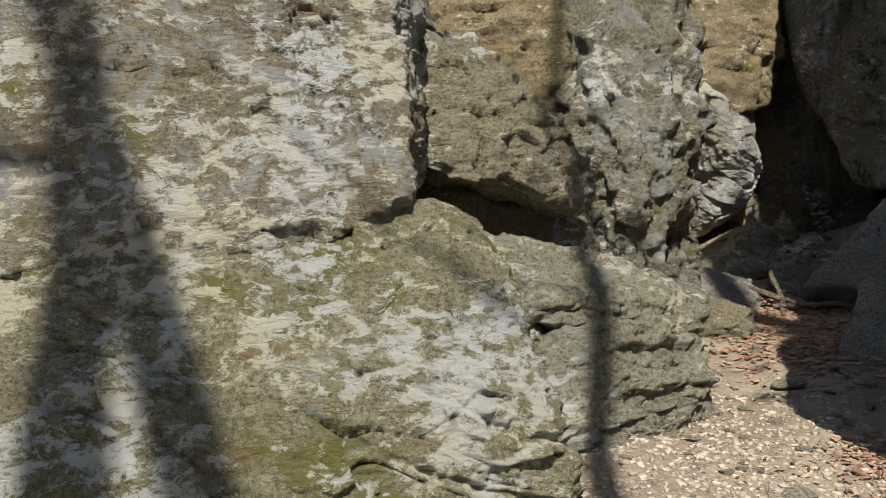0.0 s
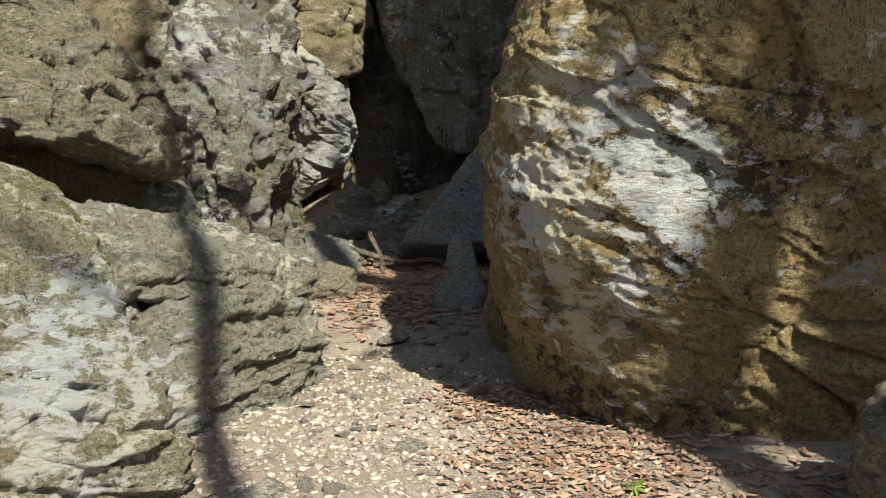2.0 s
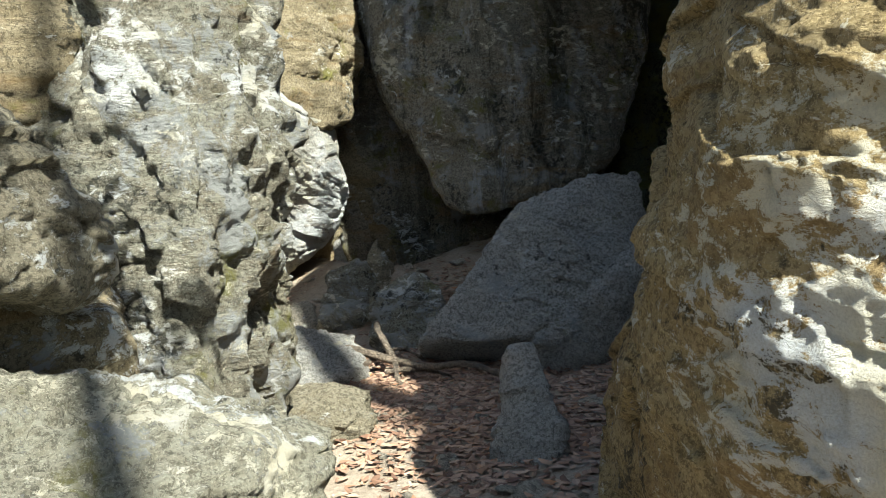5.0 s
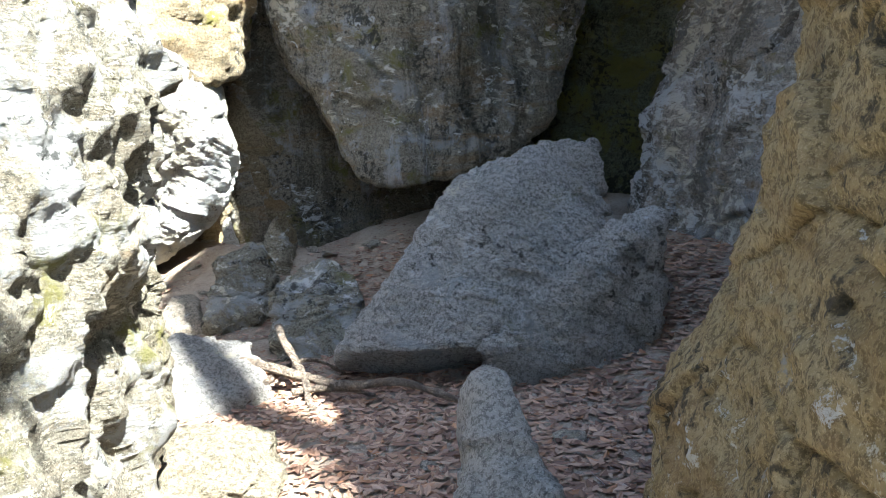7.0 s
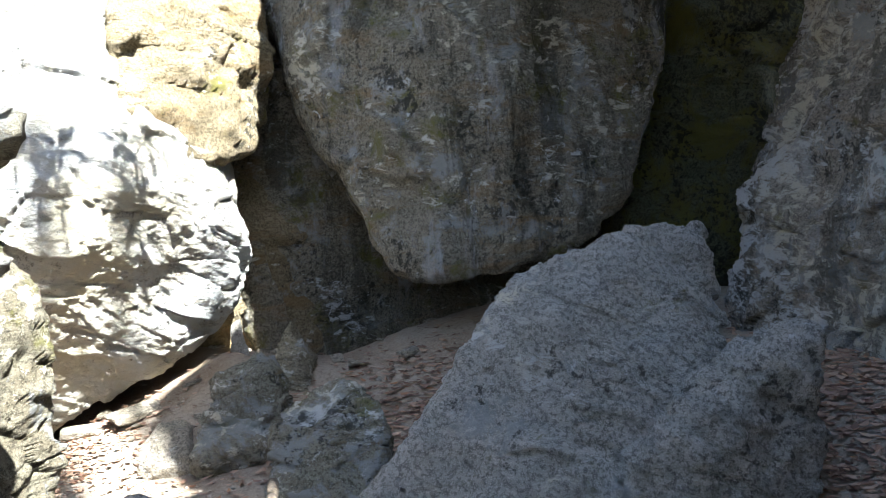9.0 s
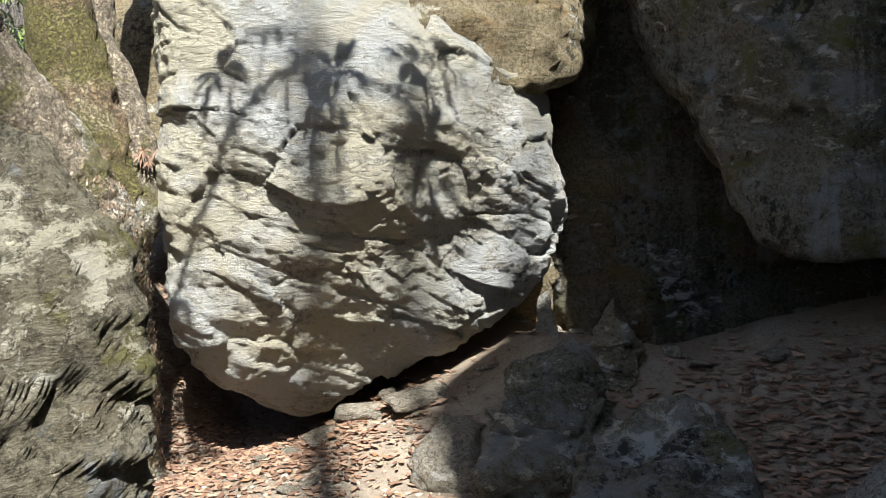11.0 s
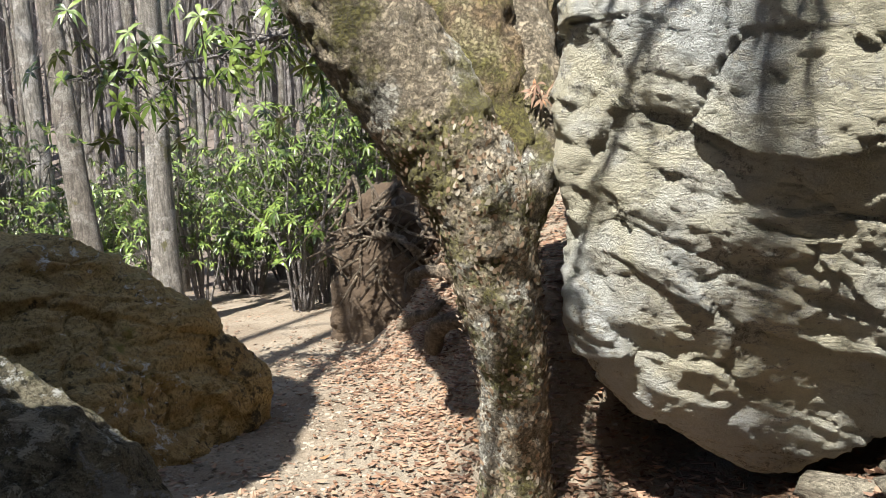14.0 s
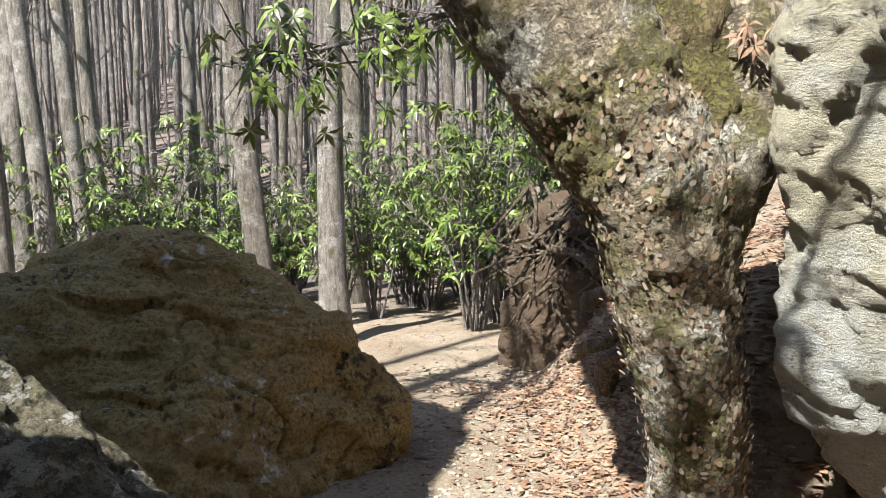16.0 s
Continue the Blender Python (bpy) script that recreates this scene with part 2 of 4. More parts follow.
def rock_mesh(name, corners, mat, level=6, sharp=16, rough=0.05, strata=0.03, bed=(0.1, 0.25, 1.0), period=0.22, seed=1, cracks=0.0):
    """A rock that fills the hull of its corners: rounded edges, lumps, bedding steps and open cracks."""
    planes = hull_planes(corners)
    mid = sum((Vector(c) for c in corners), Vector()) / len(corners)
    dirs, faces = sphere_arrays(level)
    n = np.array([p[0][:] for p in planes])
    h = np.array([max(0.02, p[0].dot(p[1] - mid)) for p in planes])
    q = np.clip(dirs @ n.T, 0, None) / h
    qm = q.max(axis=1, keepdims=True)
    w = (q / qm) ** sharp
    r = 1 / (qm[:, 0] * w.sum(axis=1) ** (1 / sharp))
    away = w @ n
    away /= np.linalg.norm(away, axis=1)[:, None]
    p = dirs * r[:, None] + np.array(mid)
    b = np.array(Vector(bed).normalized())
    size = float(np.median(r))
    d = rough * 1.2 * fbm(p / max(0.25, size * 0.5), 3, seed)
    warp = np.stack([fbm(p * 1.7, 3, seed + 200 + 9 * k) for k in range(3)], 1) * 0.10
    flat = p + warp + np.outer(p @ b, b) * 1.3
    t1, j1 = facets(flat / max(0.22, size * 0.42), seed)
    t2, j2 = facets(flat / max(0.07, size * 0.14), seed + 31)
    d += rough * 0.75 * t1 + rough * 0.22 * t2
    d -= rough * 0.35 * np.exp(-(j1 / 0.03) ** 2) * np.clip(fbm(p * 1.1, 2, seed + 77) * 2 + 0.5, 0, 1)
    d += rough * 0.13 * fbm(p * 15.0, 3, seed + 300, 0.6)
    d += rough * 0.20 * fbm(p * 4.3, 4, seed + 20, 0.6)
    ph = (p @ b + 0.10 * fbm(p * 0.9, 3, seed + 40) + 0.02 * fbm(p * 7, 2, seed + 60)) / period
    idx = np.floor(ph)
    step = _hash(idx.astype(np.int64), idx.astype(np.int64) * 3, idx.astype(np.int64) * 7, seed)
    fr = ph - idx
    edge = np.minimum(fr, 1 - fr)
    patchy = np.clip(0.25 + 1.5 * fbm(p * 1.3, 3, seed + 80), 0, 1)
    d += strata * patchy * (step * np.clip(edge * 9, 0, 1) - 0.8 * np.exp(-(edge * 16) ** 2))
    d += strata * 0.35 * np.abs(fbm((p + np.outer(p @ b, b) * 2.5) * 7.0, 4, seed + 100, 0.6))
    if cracks:
        line = np.abs(fbm(p * 0.75, 3, seed + 120))
        d -= cracks * np.exp(-(line / 0.014) ** 2)
    p = p + away * d[:, None]
    return mesh_from(name, p, faces, mat)


def boulder(name, label, corners, mat, back=None, kind_word="boulder", **shape):
    pts = [Vector(c) for c in corners]
    if back:
        pts += [c + Vector(back) for c in pts]
    return tagged(new(name, rock_mesh(name, pts, mat, **shape)), label, kind_word)


def height(x, y):
    """Height of the bare ground, for arrays or numbers."""
    x, y = np.asarray(x, float), np.asarray(y, float)
    z = np.interp(y, [-60, -2, 2, 4, 6, 8.7, 10.5, 12.3, 14, 60], [-0.1, -0.08, -0.13, -0.2, -0.32, -0.5, -0.62, -0.86, -0.93, -0.95])
    def step(v, a, b):
        s = np.clip((v - a) / (b - a), 0, 1)
        return s * s * (3 - 2 * s)
    z = z + 0.55 * step(x, 4.2, 6.6) * step(y, 3, 6) * step(y, 13.5, 11)
    z = z + 0.22 * step(x, 3.2, 4.6) * step(y, 9.5, 11)
    # the bank beside the path
    across = (x - 0.15) * 0.80 + (y - 14.0) * 0.60
    z = z + (1.15 * step(across, -0.5, 0.5) + 0.5 * step(across, 0.2, 2.0)) * step(y, 11.7, 12.8) * np.maximum(step(x, 2.2, 1.4), step(y, 13.2, 14.2))
    # the slope that meets the foot of the pale boulder
    z = z + np.interp(x, [2.55, 3.15, 4.1, 5.2], [0.0, 0.26, 0.50, 0.1]) * step(y, 10.7, 11.9)
    z = z + 0.08 * step(x, 1.6, 2.6) * step(y, 10.3, 11.6)
    # wooded hillside far off
    far = np.hypot(x - 1, y - 9)
    z = z + 0.30 * np.clip(far - 26, 0, None) * step(-x + y, -10, 25)
    z = z - 0.05 * np.clip(-x - 4, 0, 8)
    return z


def ground_z(x, y):
    return float(height(x, y))


def rooted(points, limit=0.35, sink=0.35):
    """The corners, with a foot below ground under each low one."""
    return list(points) + [(x, y, ground_z(x, y) - sink) for x, y, z in points if z < limit]


# ---- ground: one sheet to the horizon ----
N = 430
u = np.linspace(-1, 1, N)
gx = 1.6 + 6.5 * u + 300 * u ** 9
gy = 8.0 + 9.0 * u + 300 * u ** 9
GX, GY = np.meshgrid(gx, gy)
gp = np.stack((GX.ravel(), GY.ravel(), np.zeros(GX.size)), 1)
gz = height(gp[:, 0], gp[:, 1]) + 0.03 * fbm(gp * 1.1, 3, 5) + 0.012 * fbm(gp * 6, 3, 9)
gp[:, 2] = gz
gi = np.arange(N * N).reshape(N, N)
gf = np.stack((gi[:-1, :-1], gi[:-1, 1:], gi[1:, 1:], gi[1:, :-1]), -1).reshape(-1, 4)

M_dirt, nt, bsdf = material("trodden_earth")
v = coords(nt)
a = noise_tex(nt, v, 1.1, 6, 0.6, 0.3)
b = noise_tex(nt, v, 28.0, 7, 0.75)
c = noise_tex(nt, v, 95.0, 4, 0.7)
col = mix(nt, ramp(nt, a, 0.35, 0.65), (0.25, 0.195, 0.135), (0.35, 0.295, 0.22))
col = mix(nt, maths(nt, "MULTIPLY", ramp(nt, b, 0.45, 0.7), 0.7), col, (0.13, 0.085, 0.05))
col = mix(nt, maths(nt, "MULTIPLY", ramp(nt, c, 0.52, 0.68), 0.6), col, (0.48, 0.42, 0.33))
dist = nt.nodes.new("ShaderNodeVectorMath")
dist.operation = "DISTANCE"
dist.inputs[1].default_value = (2.0, 9.0, 0.0)
nt.links.new(v, dist.inputs[0])
woodland = mix(nt, ramp(nt, b, 0.4, 0.65), (0.21, 0.17, 0.14), (0.10, 0.08, 0.065))
col = mix(nt, ramp(nt, maths(nt, "ADD", dist.outputs["Value"], maths(nt, "MULTIPLY", a, 6.0)), 13.0, 17.0), col, woodland)
nt.links.new(col, bsdf.inputs["Base Color"])
bsdf.inputs["Roughness"].default_value = 0.95
bump(nt, bsdf, maths(nt, "ADD", b, maths(nt, "MULTIPLY", c, 0.4)), 0.8, 0.03)
tagged(new("ground", mesh_from("ground", gp, gf, M_dirt)), "pale trodden earth path strewn with grit and leaves", "ground", kind="structure")

# ---- the rocks ----
boulder("boulder", "great lichen-covered slab leaning back, tan and grey with white crusts", [(-2.8, 4.43, 2.97), (-0.39, 5.16, 3.06), (-0.24, 4.64, 2.19), (-0.12, 4.19, 1.5), (-0.18, 3.99, 1.16), (-0.46, 3.91, 0.98), (-1.24, 3.69, 0.9), (-2.36, 3.34, 0.97)], M_slab, back=(0.2, 2.2, 0.1), level=8, sharp=26, rough=0.05, strata=0.045, bed=(0.25, 0.35, 1), period=0.3, seed=3, cracks=0.025)
boulder("boulder", "low mossy slab with yellow moss and white lichen at the path", rooted([(-2.32, 3.3, 1.03), (-1.15, 3.64, 0.9), (-0.8, 3.75, 0.93), (-0.41, 3.97, 0.99), (0.1, 4.12, 1.0), (0.28, 3.89, 0.81), (0.27, 3.48, 0.4), (0.47, 3.59, 0.07), (-0.13, 3.17, -0.01), (-1.04, 2.82, 0.03), (-1.99, 2.63, 0.19)]), M_slab_low, back=(0.0, 1.3, 0.0), level=8, sharp=22, rough=0.06, strata=0.05, bed=(0.3, 0.35, 1), period=0.24, seed=4)
boulder("rock", "small mossy rock wedged between two slabs", [(-0.46, 3.92, 1.0), (-0.38, 4.04, 1.13), (-0.09, 4.19, 1.14), (0.1, 4.22, 0.99), (-0.25, 3.91, 0.94)], M_slab_low, back=(0.05, 0.4, -0.05), kind_word="rock", level=6, rough=0.03, strata=0.02, seed=5)
boulder("ledge", "tan layered ledge of rock with a pointed end", [(-0.1, 4.8, 1.01), (0.28, 4.82, 0.87), (0.97, 5.57, 0.62), (1.34, 5.48, 0.51), (1.61, 5.1, 0.36), (1.47, 4.91, 0.21), (1.06, 4.7, 0.39), (0.6, 4.34, 0.6), (0.26, 4.15, 0.53), (0.01, 4.02, 0.69)], M_ledge, back=(-0.15, 0.55, -0.12), kind_word="rock ledge", level=7, sharp=22, rough=0.035, strata=0.05, bed=(-0.1, 0.3, 1), period=0.13, seed=6)
boulder("ledge", "lower layered ledge of pale stone resting on the path", rooted([(0.3, 4.22, 0.4), (0.76, 4.41, 0.49), (1.17, 4.85, 0.31), (1.45, 5.03, 0.18), (1.52, 4.86, 0.04), (1.43, 4.67, -0.01), (1.15, 4.45, -0.11), (0.62, 4.16, -0.04), (0.2, 3.94, 0.14)], 0.25), M_ledge, back=(-0.2, 0.5, -0.1), kind_word="rock ledge", level=7, sharp=22, rough=0.035, strata=0.045, bed=(-0.15, 0.3, 1), period=0.12, seed=7)
boulder("boulder", "overhanging tan rock with a rounded nose and shaded underside", [(-0.24, 5.48, 2.12), (0.22, 5.48, 2.08), (0.36, 5.18, 1.55), (0.79, 5.41, 1.5), (0.98, 5.59, 1.19), (0.98, 5.86, 0.87), (0.69, 5.35, 1.0), (0.28, 5.02, 1.17), (-0.12, 5.05, 1.2), (-0.3, 5.13, 1.45)], M_nose, back=(-0.3, 1.2, 0.1), level=7, sharp=16, rough=0.06, strata=0.01, seed=8)
boulder("boulder", "smooth brown rock high behind the overhang", [(-0.14, 7.14, 2.68), (1.15, 6.97, 2.75), (1.13, 6.83, 1.91), (0.99, 6.96, 1.57), (0.38, 6.81, 1.59), (-0.21, 6.77, 1.65)], M_brown, back=(-0.6, 1.2, 0.2), level=6, sharp=14, rough=0.06, strata=0.01, seed=9)
boulder("boulder", "upright mottled pillar of rock with moss at its foot", rooted([(1.25, 7.1, 3.16), (2.09, 7.28, 3.29), (2.02, 7.04, 1.71), (2.11, 7.12, 1.12), (1.85, 6.97, 0.16), (1.09, 6.38, 0.44), (1.17, 6.35, 1.19), (1.12, 6.59, 1.79), (1.39, 6.17, 1.09), (1.41, 6.31, 0.29)], 0.6), M_pillar, back=(-0.7, 1.0, 0.0), level=7, sharp=14, rough=0.09, strata=0.04, bed=(1, 0.2, 0.3), period=0.3, seed=10)
boulder("boulder", "dark weathered rock standing beside the pillar", rooted([(2.01, 7.96, 1.28), (2.26, 8.12, 1.24), (2.31, 8.09, 1.11), (2.4, 8.01, 1.0), (2.38, 7.95, 0.86), (2.28, 7.94, 0.59), (2.06, 7.68, 0.72)], 0.9), M_dark_rock, back=(-0.6, -0.5, -0.05), level=8, sharp=10, rough=0.03, strata=0.0, bed=(0.2, 0.2, 1), period=0.3, seed=11)
boulder("boulder", "huge ochre boulder with white lichen on its bulging edge", rooted([(2.8, 4.12, 3.48), (2.28, 3.81, 1.8), (2.04, 3.85, 1.22), (2.16, 4.11, 0.65), (2.38, 4.03, 0.03), (2.55, 3.62, -0.19), (2.72, 3.02, -0.2), (3.1, 2.75, -0.2), (3.6, 2.3, -0.01), (3.3, 2.4, 2.8), (1.94, 3.55, 1.12), (2.08, 3.33, 1.69), (2.1, 3.22, 0.8), (2.31, 3.03, 1.19), (2.36, 3.0, 1.62), (2.52, 2.80, 1.15), (2.76, 2.66, 1.5), (2.62, 2.72, 0.9), (2.48, 3.02, 0.36), (2.24, 3.3, 0.4), (3.99, 5.34, 1.03), (3.75, 5.46, 0.8), (3.5, 5.57, 0.47), (3.17, 5.59, 0.11)], 0.3) + [(4.2, 3.5, 7.4), (5.6, 3.6, 8.0), (5.2, 2.2, 5.0), (5.6, 4.8, 2.0), (5.4, 2.0, 0.0), (5.6, 4.6, 0.0)], M_orange, level=8, sharp=20, rough=0.065, strata=0.02, bed=(0.3, -0.2, 1), period=0.34, seed=12)
boulder("boulder", "rounded rock at the foot of the ochre boulder", rooted([(2.46, 2.07, 0.25), (2.55, 2.05, 0.36), (2.88, 1.91, 0.43), (2.55, 1.65, 0.12), (2.33, 1.87, 0.13)], 0.5), M_nose, back=(0.35, 0.2, 0.0), level=6, rough=0.04, strata=0.02, seed=13)
boulder("boulder", "great hanging boulder streaked with dark stain above a leafy hollow", [(4.87, 12.82, 5.05), (4.7, 12.35, 2.66), (4.87, 11.77, 1.49), (4.97, 11.16, 0.79), (5.16, 10.69, 0.26), (5.74, 10.22, 0.38), (6.84, 10.07, 0.67), (7.65, 10.19, 2.34), (8.01, 10.43, 4.71), (5.69, 10.37, 2.3), (5.98, 10.62, 4.41)], M_hang, back=(1.2, 2.6, 1.2), level=8, sharp=16, rough=0.08, strata=0.015, bed=(1, 0.1, 0.35), period=0.5, seed=14)
boulder("boulder", "brown rounded rock lodged above the pale boulder", [(3.37, 11.76, 3.52), (3.24, 11.56, 2.04), (3.45, 11.48, 1.67), (3.83, 11.43, 1.41), (4.33, 11.66, 1.5), (4.67, 11.96, 1.95), (4.78, 12.15, 3.76)], M_brown, back=(0.3, 1.4, 0.3), level=6, sharp=12, rough=0.06, strata=0.02, seed=15)
boulder("cliff", "grey rock wall with a slanting crack closing the hollow", rooted([(8.82, 9.03, 4.33), (8.35, 9.18, 2.69), (8.0, 9.32, 1.8), (7.64, 9.59, 0.96), (7.49, 9.37, 0.15), (6.73, 7.7, -0.0), (6.58, 6.96, -0.04), (6.72, 6.04, 0.01), (6.96, 6.15, 2.86), (6.83, 7.39, 1.24)], 0.2), M_wall, back=(2.5, 0.6, 0.2), kind_word="cliff", level=8, sharp=20, rough=0.09, strata=0.03, bed=(0.5, 0.4, 0.8), period=0.55, seed=16, cracks=0.08)
boulder("cliff", "dark green rock at the back of the recess", rooted([(8.17, 11.19, 5.04), (10.61, 10.35, 5.17), (9.83, 10.24, 1.25), (8.63, 10.4, -0.18), (7.72, 10.98, -0.12)], 0.2), M_green, back=(0.8, 2.0, 0.2), kind_word="cliff", level=6, rough=0.1, strata=0.05, seed=17)
boulder("fallen_slab", "tilted grey slab of wrinkled schist lying in leaves", [(5.55, 8.07, 1.0), (5.42, 7.8, 0.55), (5.1, 7.62, 0.25), (4.46, 8.31, 0.82), (4.45, 8.28, 0.8), (3.98, 8.29, 0.27), (3.47, 8.28, -0.21), (4.0, 7.76, -0.19), (4.59, 7.57, -0.09), (4.9, 7.46, 0.15), (5.13, 8.16, 1.02)], M_schist, back=(0.25, 0.5, -0.32), kind_word="rock slab", level=8, sharp=30, rough=0.025, strata=0.03, bed=(0.5, -0.2, 0.75), period=0.06, seed=18)
boulder("rock", "grey broken rock under the edge of the fallen slab", rooted([(5.19, 7.17, 0.61), (5.01, 7.42, 0.52), (5.21, 7.18, 0.62), (5.2, 7.12, 0.48), (5.14, 7.19, 0.19), (4.8, 7.34, 0.11), (4.53, 7.43, -0.11), (4.17, 7.65, -0.17)], 0.3, 0.2), M_schist, back=(0.25, 0.3, -0.15), kind_word="rock", level=7, sharp=22, rough=0.04, strata=0.05, bed=(0.5, -0.2, 0.75), period=0.08, seed=19)
boulder("rock", "pointed grey rock standing in the leaf litter", rooted([(3.18, 6.45, 0.21), (3.29, 6.39, 0.18), (3.17, 6.0, -0.12), (3.13, 5.89, -0.23), (2.97, 5.86, -0.29), (2.81, 6.05, -0.27), (2.94, 6.24, -0.14)], 0.05, 0.15), M_schist, back=(0.12, 0.22, -0.05), kind_word="rock", level=6, sharp=18, rough=0.03, strata=0.02, seed=20)
boulder("rock", "upright pale rock standing in the hollow", rooted([(4.54, 11.45, 0.24), (4.39, 11.47, 0.07), (4.65, 11.28, -0.14), (4.51, 11.11, -0.33), (4.32, 11.24, -0.32)], -0.1, 0.2), M_nose, back=(0.12, 0.22, 0.0), kind_word="rock", level=6, rough=0.03, seed=21)
boulder("rock", "dark speckled rock half sunk in the slope", rooted([(4.05, 10.97, 0.05), (3.87, 10.96, -0.01), (3.68, 10.83, -0.13), (3.42, 10.49, -0.46), (3.8, 10.25, -0.44), (4.22, 10.72, -0.16)], -0.1, 0.2), M_pillar, back=(0.15, 0.3, 0.0), kind_word="rock", level=6, rough=0.04, seed=22)
boulder("rock", "thin upright splinter of grey stone", rooted([(4.22, 12.06, 0.14), (4.3, 12.01, 0.2), (4.24, 11.66, -0.13), (4.13, 11.85, -0.15)], 0.0, 0.2), M_schist, back=(0.03, 0.06, 0.0), kind_word="rock", level=5, rough=0.01, strata=0.01, seed=23)
boulder("rock", "rounded mossy grey rock beside the roots", rooted([(4.17, 9.7, 0.06), (4.28, 9.51, 0.0), (4.24, 9.28, -0.16), (3.9, 8.99, -0.47), (3.52, 9.24, -0.44), (3.81, 9.8, -0.08)], -0.1, 0.2), M_pillar, back=(0.12, 0.3, 0.0), kind_word="rock", level=6, rough=0.04, seed=24)
boulder("rock", "low dark rock beside the roots", rooted([(2.67, 9.02, -0.16), (2.56, 8.95, -0.27), (2.47, 8.71, -0.48), (2.63, 8.47, -0.49), (3.12, 8.53, -0.36), (3.17, 8.89, -0.25), (2.89, 8.98, -0.21)], 0.0, 0.15), M_schist, back=(0.1, 0.25, 0.0), kind_word="rock", level=6, rough=0.03, seed=25)
boulder("rock", "pale rounded rock at the foot of the pillar", rooted([(2.36, 7.25, -0.11), (2.12, 7.29, -0.16), (2.55, 7.1, -0.17), (2.45, 6.92, -0.19), (2.03, 7.08, -0.25)], 0.0, 0.3), M_nose, back=(0.1, 0.25, 0.0), kind_word="rock", level=6, rough=0.03, seed=26)
boulder("rock", "pale block of stone lying on sunlit ground", rooted([(3.15, 10.9, -0.48), (3.31, 11.05, -0.34), (3.48, 10.82, -0.34), (3.44, 10.59, -0.49), (3.32, 10.67, -0.53)], -0.3, 0.15), M_stone, back=(0.1, 0.2, 0.0), kind_word="rock", level=5, rough=0.02, strata=0.01, seed=27)
boulder("boulder", "great pale grey boulder, bright in sun, hollowed at its foot", [(1.92, 11.8, 2.47), (3.02, 11.44, 2.38), (3.32, 11.39, 2.01), (3.61, 11.33, 1.46), (4.27, 11.71, 0.9), (4.32, 11.84, 0.34), (4.07, 11.95, 0.04), (3.16, 12.16, -0.44), (2.56, 12.24, -0.65), (1.92, 11.8, -0.18), (1.81, 11.69, 0.08), (1.99, 11.6, 0.45), (1.89, 11.57, 1.77), (2.76, 11.18, 1.08)] + [(2.0, 12.4, 4.0), (3.2, 12.2, 3.8), (4.2, 12.6, 2.6)], M_white, back=(0.2, 1.5, 0.0), level=8, sharp=18, rough=0.055, strata=0.016, bed=(0.45, 0.25, 1), period=0.17, seed=28)
boulder("boulder", "golden brown boulder with a mossy ridge beside the path", rooted([(-1.99, 10.77, 0.13), (-1.76, 11.37, 0.33), (-1.49, 12.13, 0.45), (-1.31, 12.39, 0.27), (-0.91, 12.73, -0.22), (-0.75, 13.01, -0.66), (-0.93, 12.98, -0.79), (-0.65, 12.1, -0.88), (-0.41, 11.06, -0.8), (-1.19, 10.43, -0.78)], 0.1), M_bank_rock, back=(-1.0, 0.35, 0.0), level=7, sharp=20, rough=0.06, strata=0.03, bed=(-0.3, 0.3, 1), period=0.4, seed=29, cracks=0.05)
boulder("boulder", "ribbed mossy rock close by the path", rooted([(0.16, 9.85, 0.47), (0.21, 10.14, 0.39), (0.38, 10.32, 0.16), (0.54, 10.44, 0.01), (0.68, 10.48, -0.12), (0.92, 10.27, -0.28), (0.65, 9.67, -0.11)], 0.6), M_dark_rock, back=(-0.7, -0.3, 0.15), level=7, sharp=18, rough=0.05, strata=0.02, bed=(0.7, -0.3, 0.6), period=0.2, seed=30)
# added out of sight; its slanted right side sets the shadow edge by the path
boulder("boulder", "unseen brown rock mass added to shade the golden boulder", [(-4.4, 7.4, -0.8), (-0.2, 7.6, -0.8), (-0.2, 9.0, -0.9), (-4.2, 9.6, -0.9), (-4.2, 7.4, 5.9), (0.3, 7.7, 2.9), (0.25, 8.9, 2.9), (-4.0, 9.6, 6.0), (-0.65, 8.8, 6.1), (-0.7, 7.8, 6.0), (-2.6, 8.2, 6.4)], M_brown, level=6, rough=0.1, strata=0.02, seed=40)
# out of view; corners follow the sun back from the hollow's shade boundary
boulder("cliff", "unseen tall rock added to keep the sun off the hollow", [(3.35, 5.2, 2.9), (3.45, 5.0, 4.4), (3.45, 5.4, 6.4), (3.6, 5.9, 8.0), (3.8, 5.0, 9.8), (11.2, 4.6, 11.2), (11.4, 6.2, 10.8), (11.0, 3.4, 5.0), (5.4, 3.6, 6.0), (6.8, 3.4, -0.6), (10.6, 3.4, -0.6), (10.8, 6.0, -0.6), (7.0, 5.4, -0.6)], M_orange, kind_word="cliff", level=7, rough=0.12, strata=0.02, seed=43)
# sun block above the view, no known roof; darkens the hanging boulder
boulder("boulder", "unseen rock roof added to shade the hanging boulder", [(4.7, 8.7, 3.7), (6.6, 7.4, 3.7), (9.0, 7.0, 3.8), (9.5, 12.0, 4.0), (5.0, 11.5, 4.4), (4.9, 9.0, 5.6), (7.0, 7.8, 5.6), (9.0, 7.4, 6.0), (9.5, 12.0, 6.6), (5.0, 11.5, 6.6)], M_wall, level=6, rough=0.1, strata=0.02, seed=33)
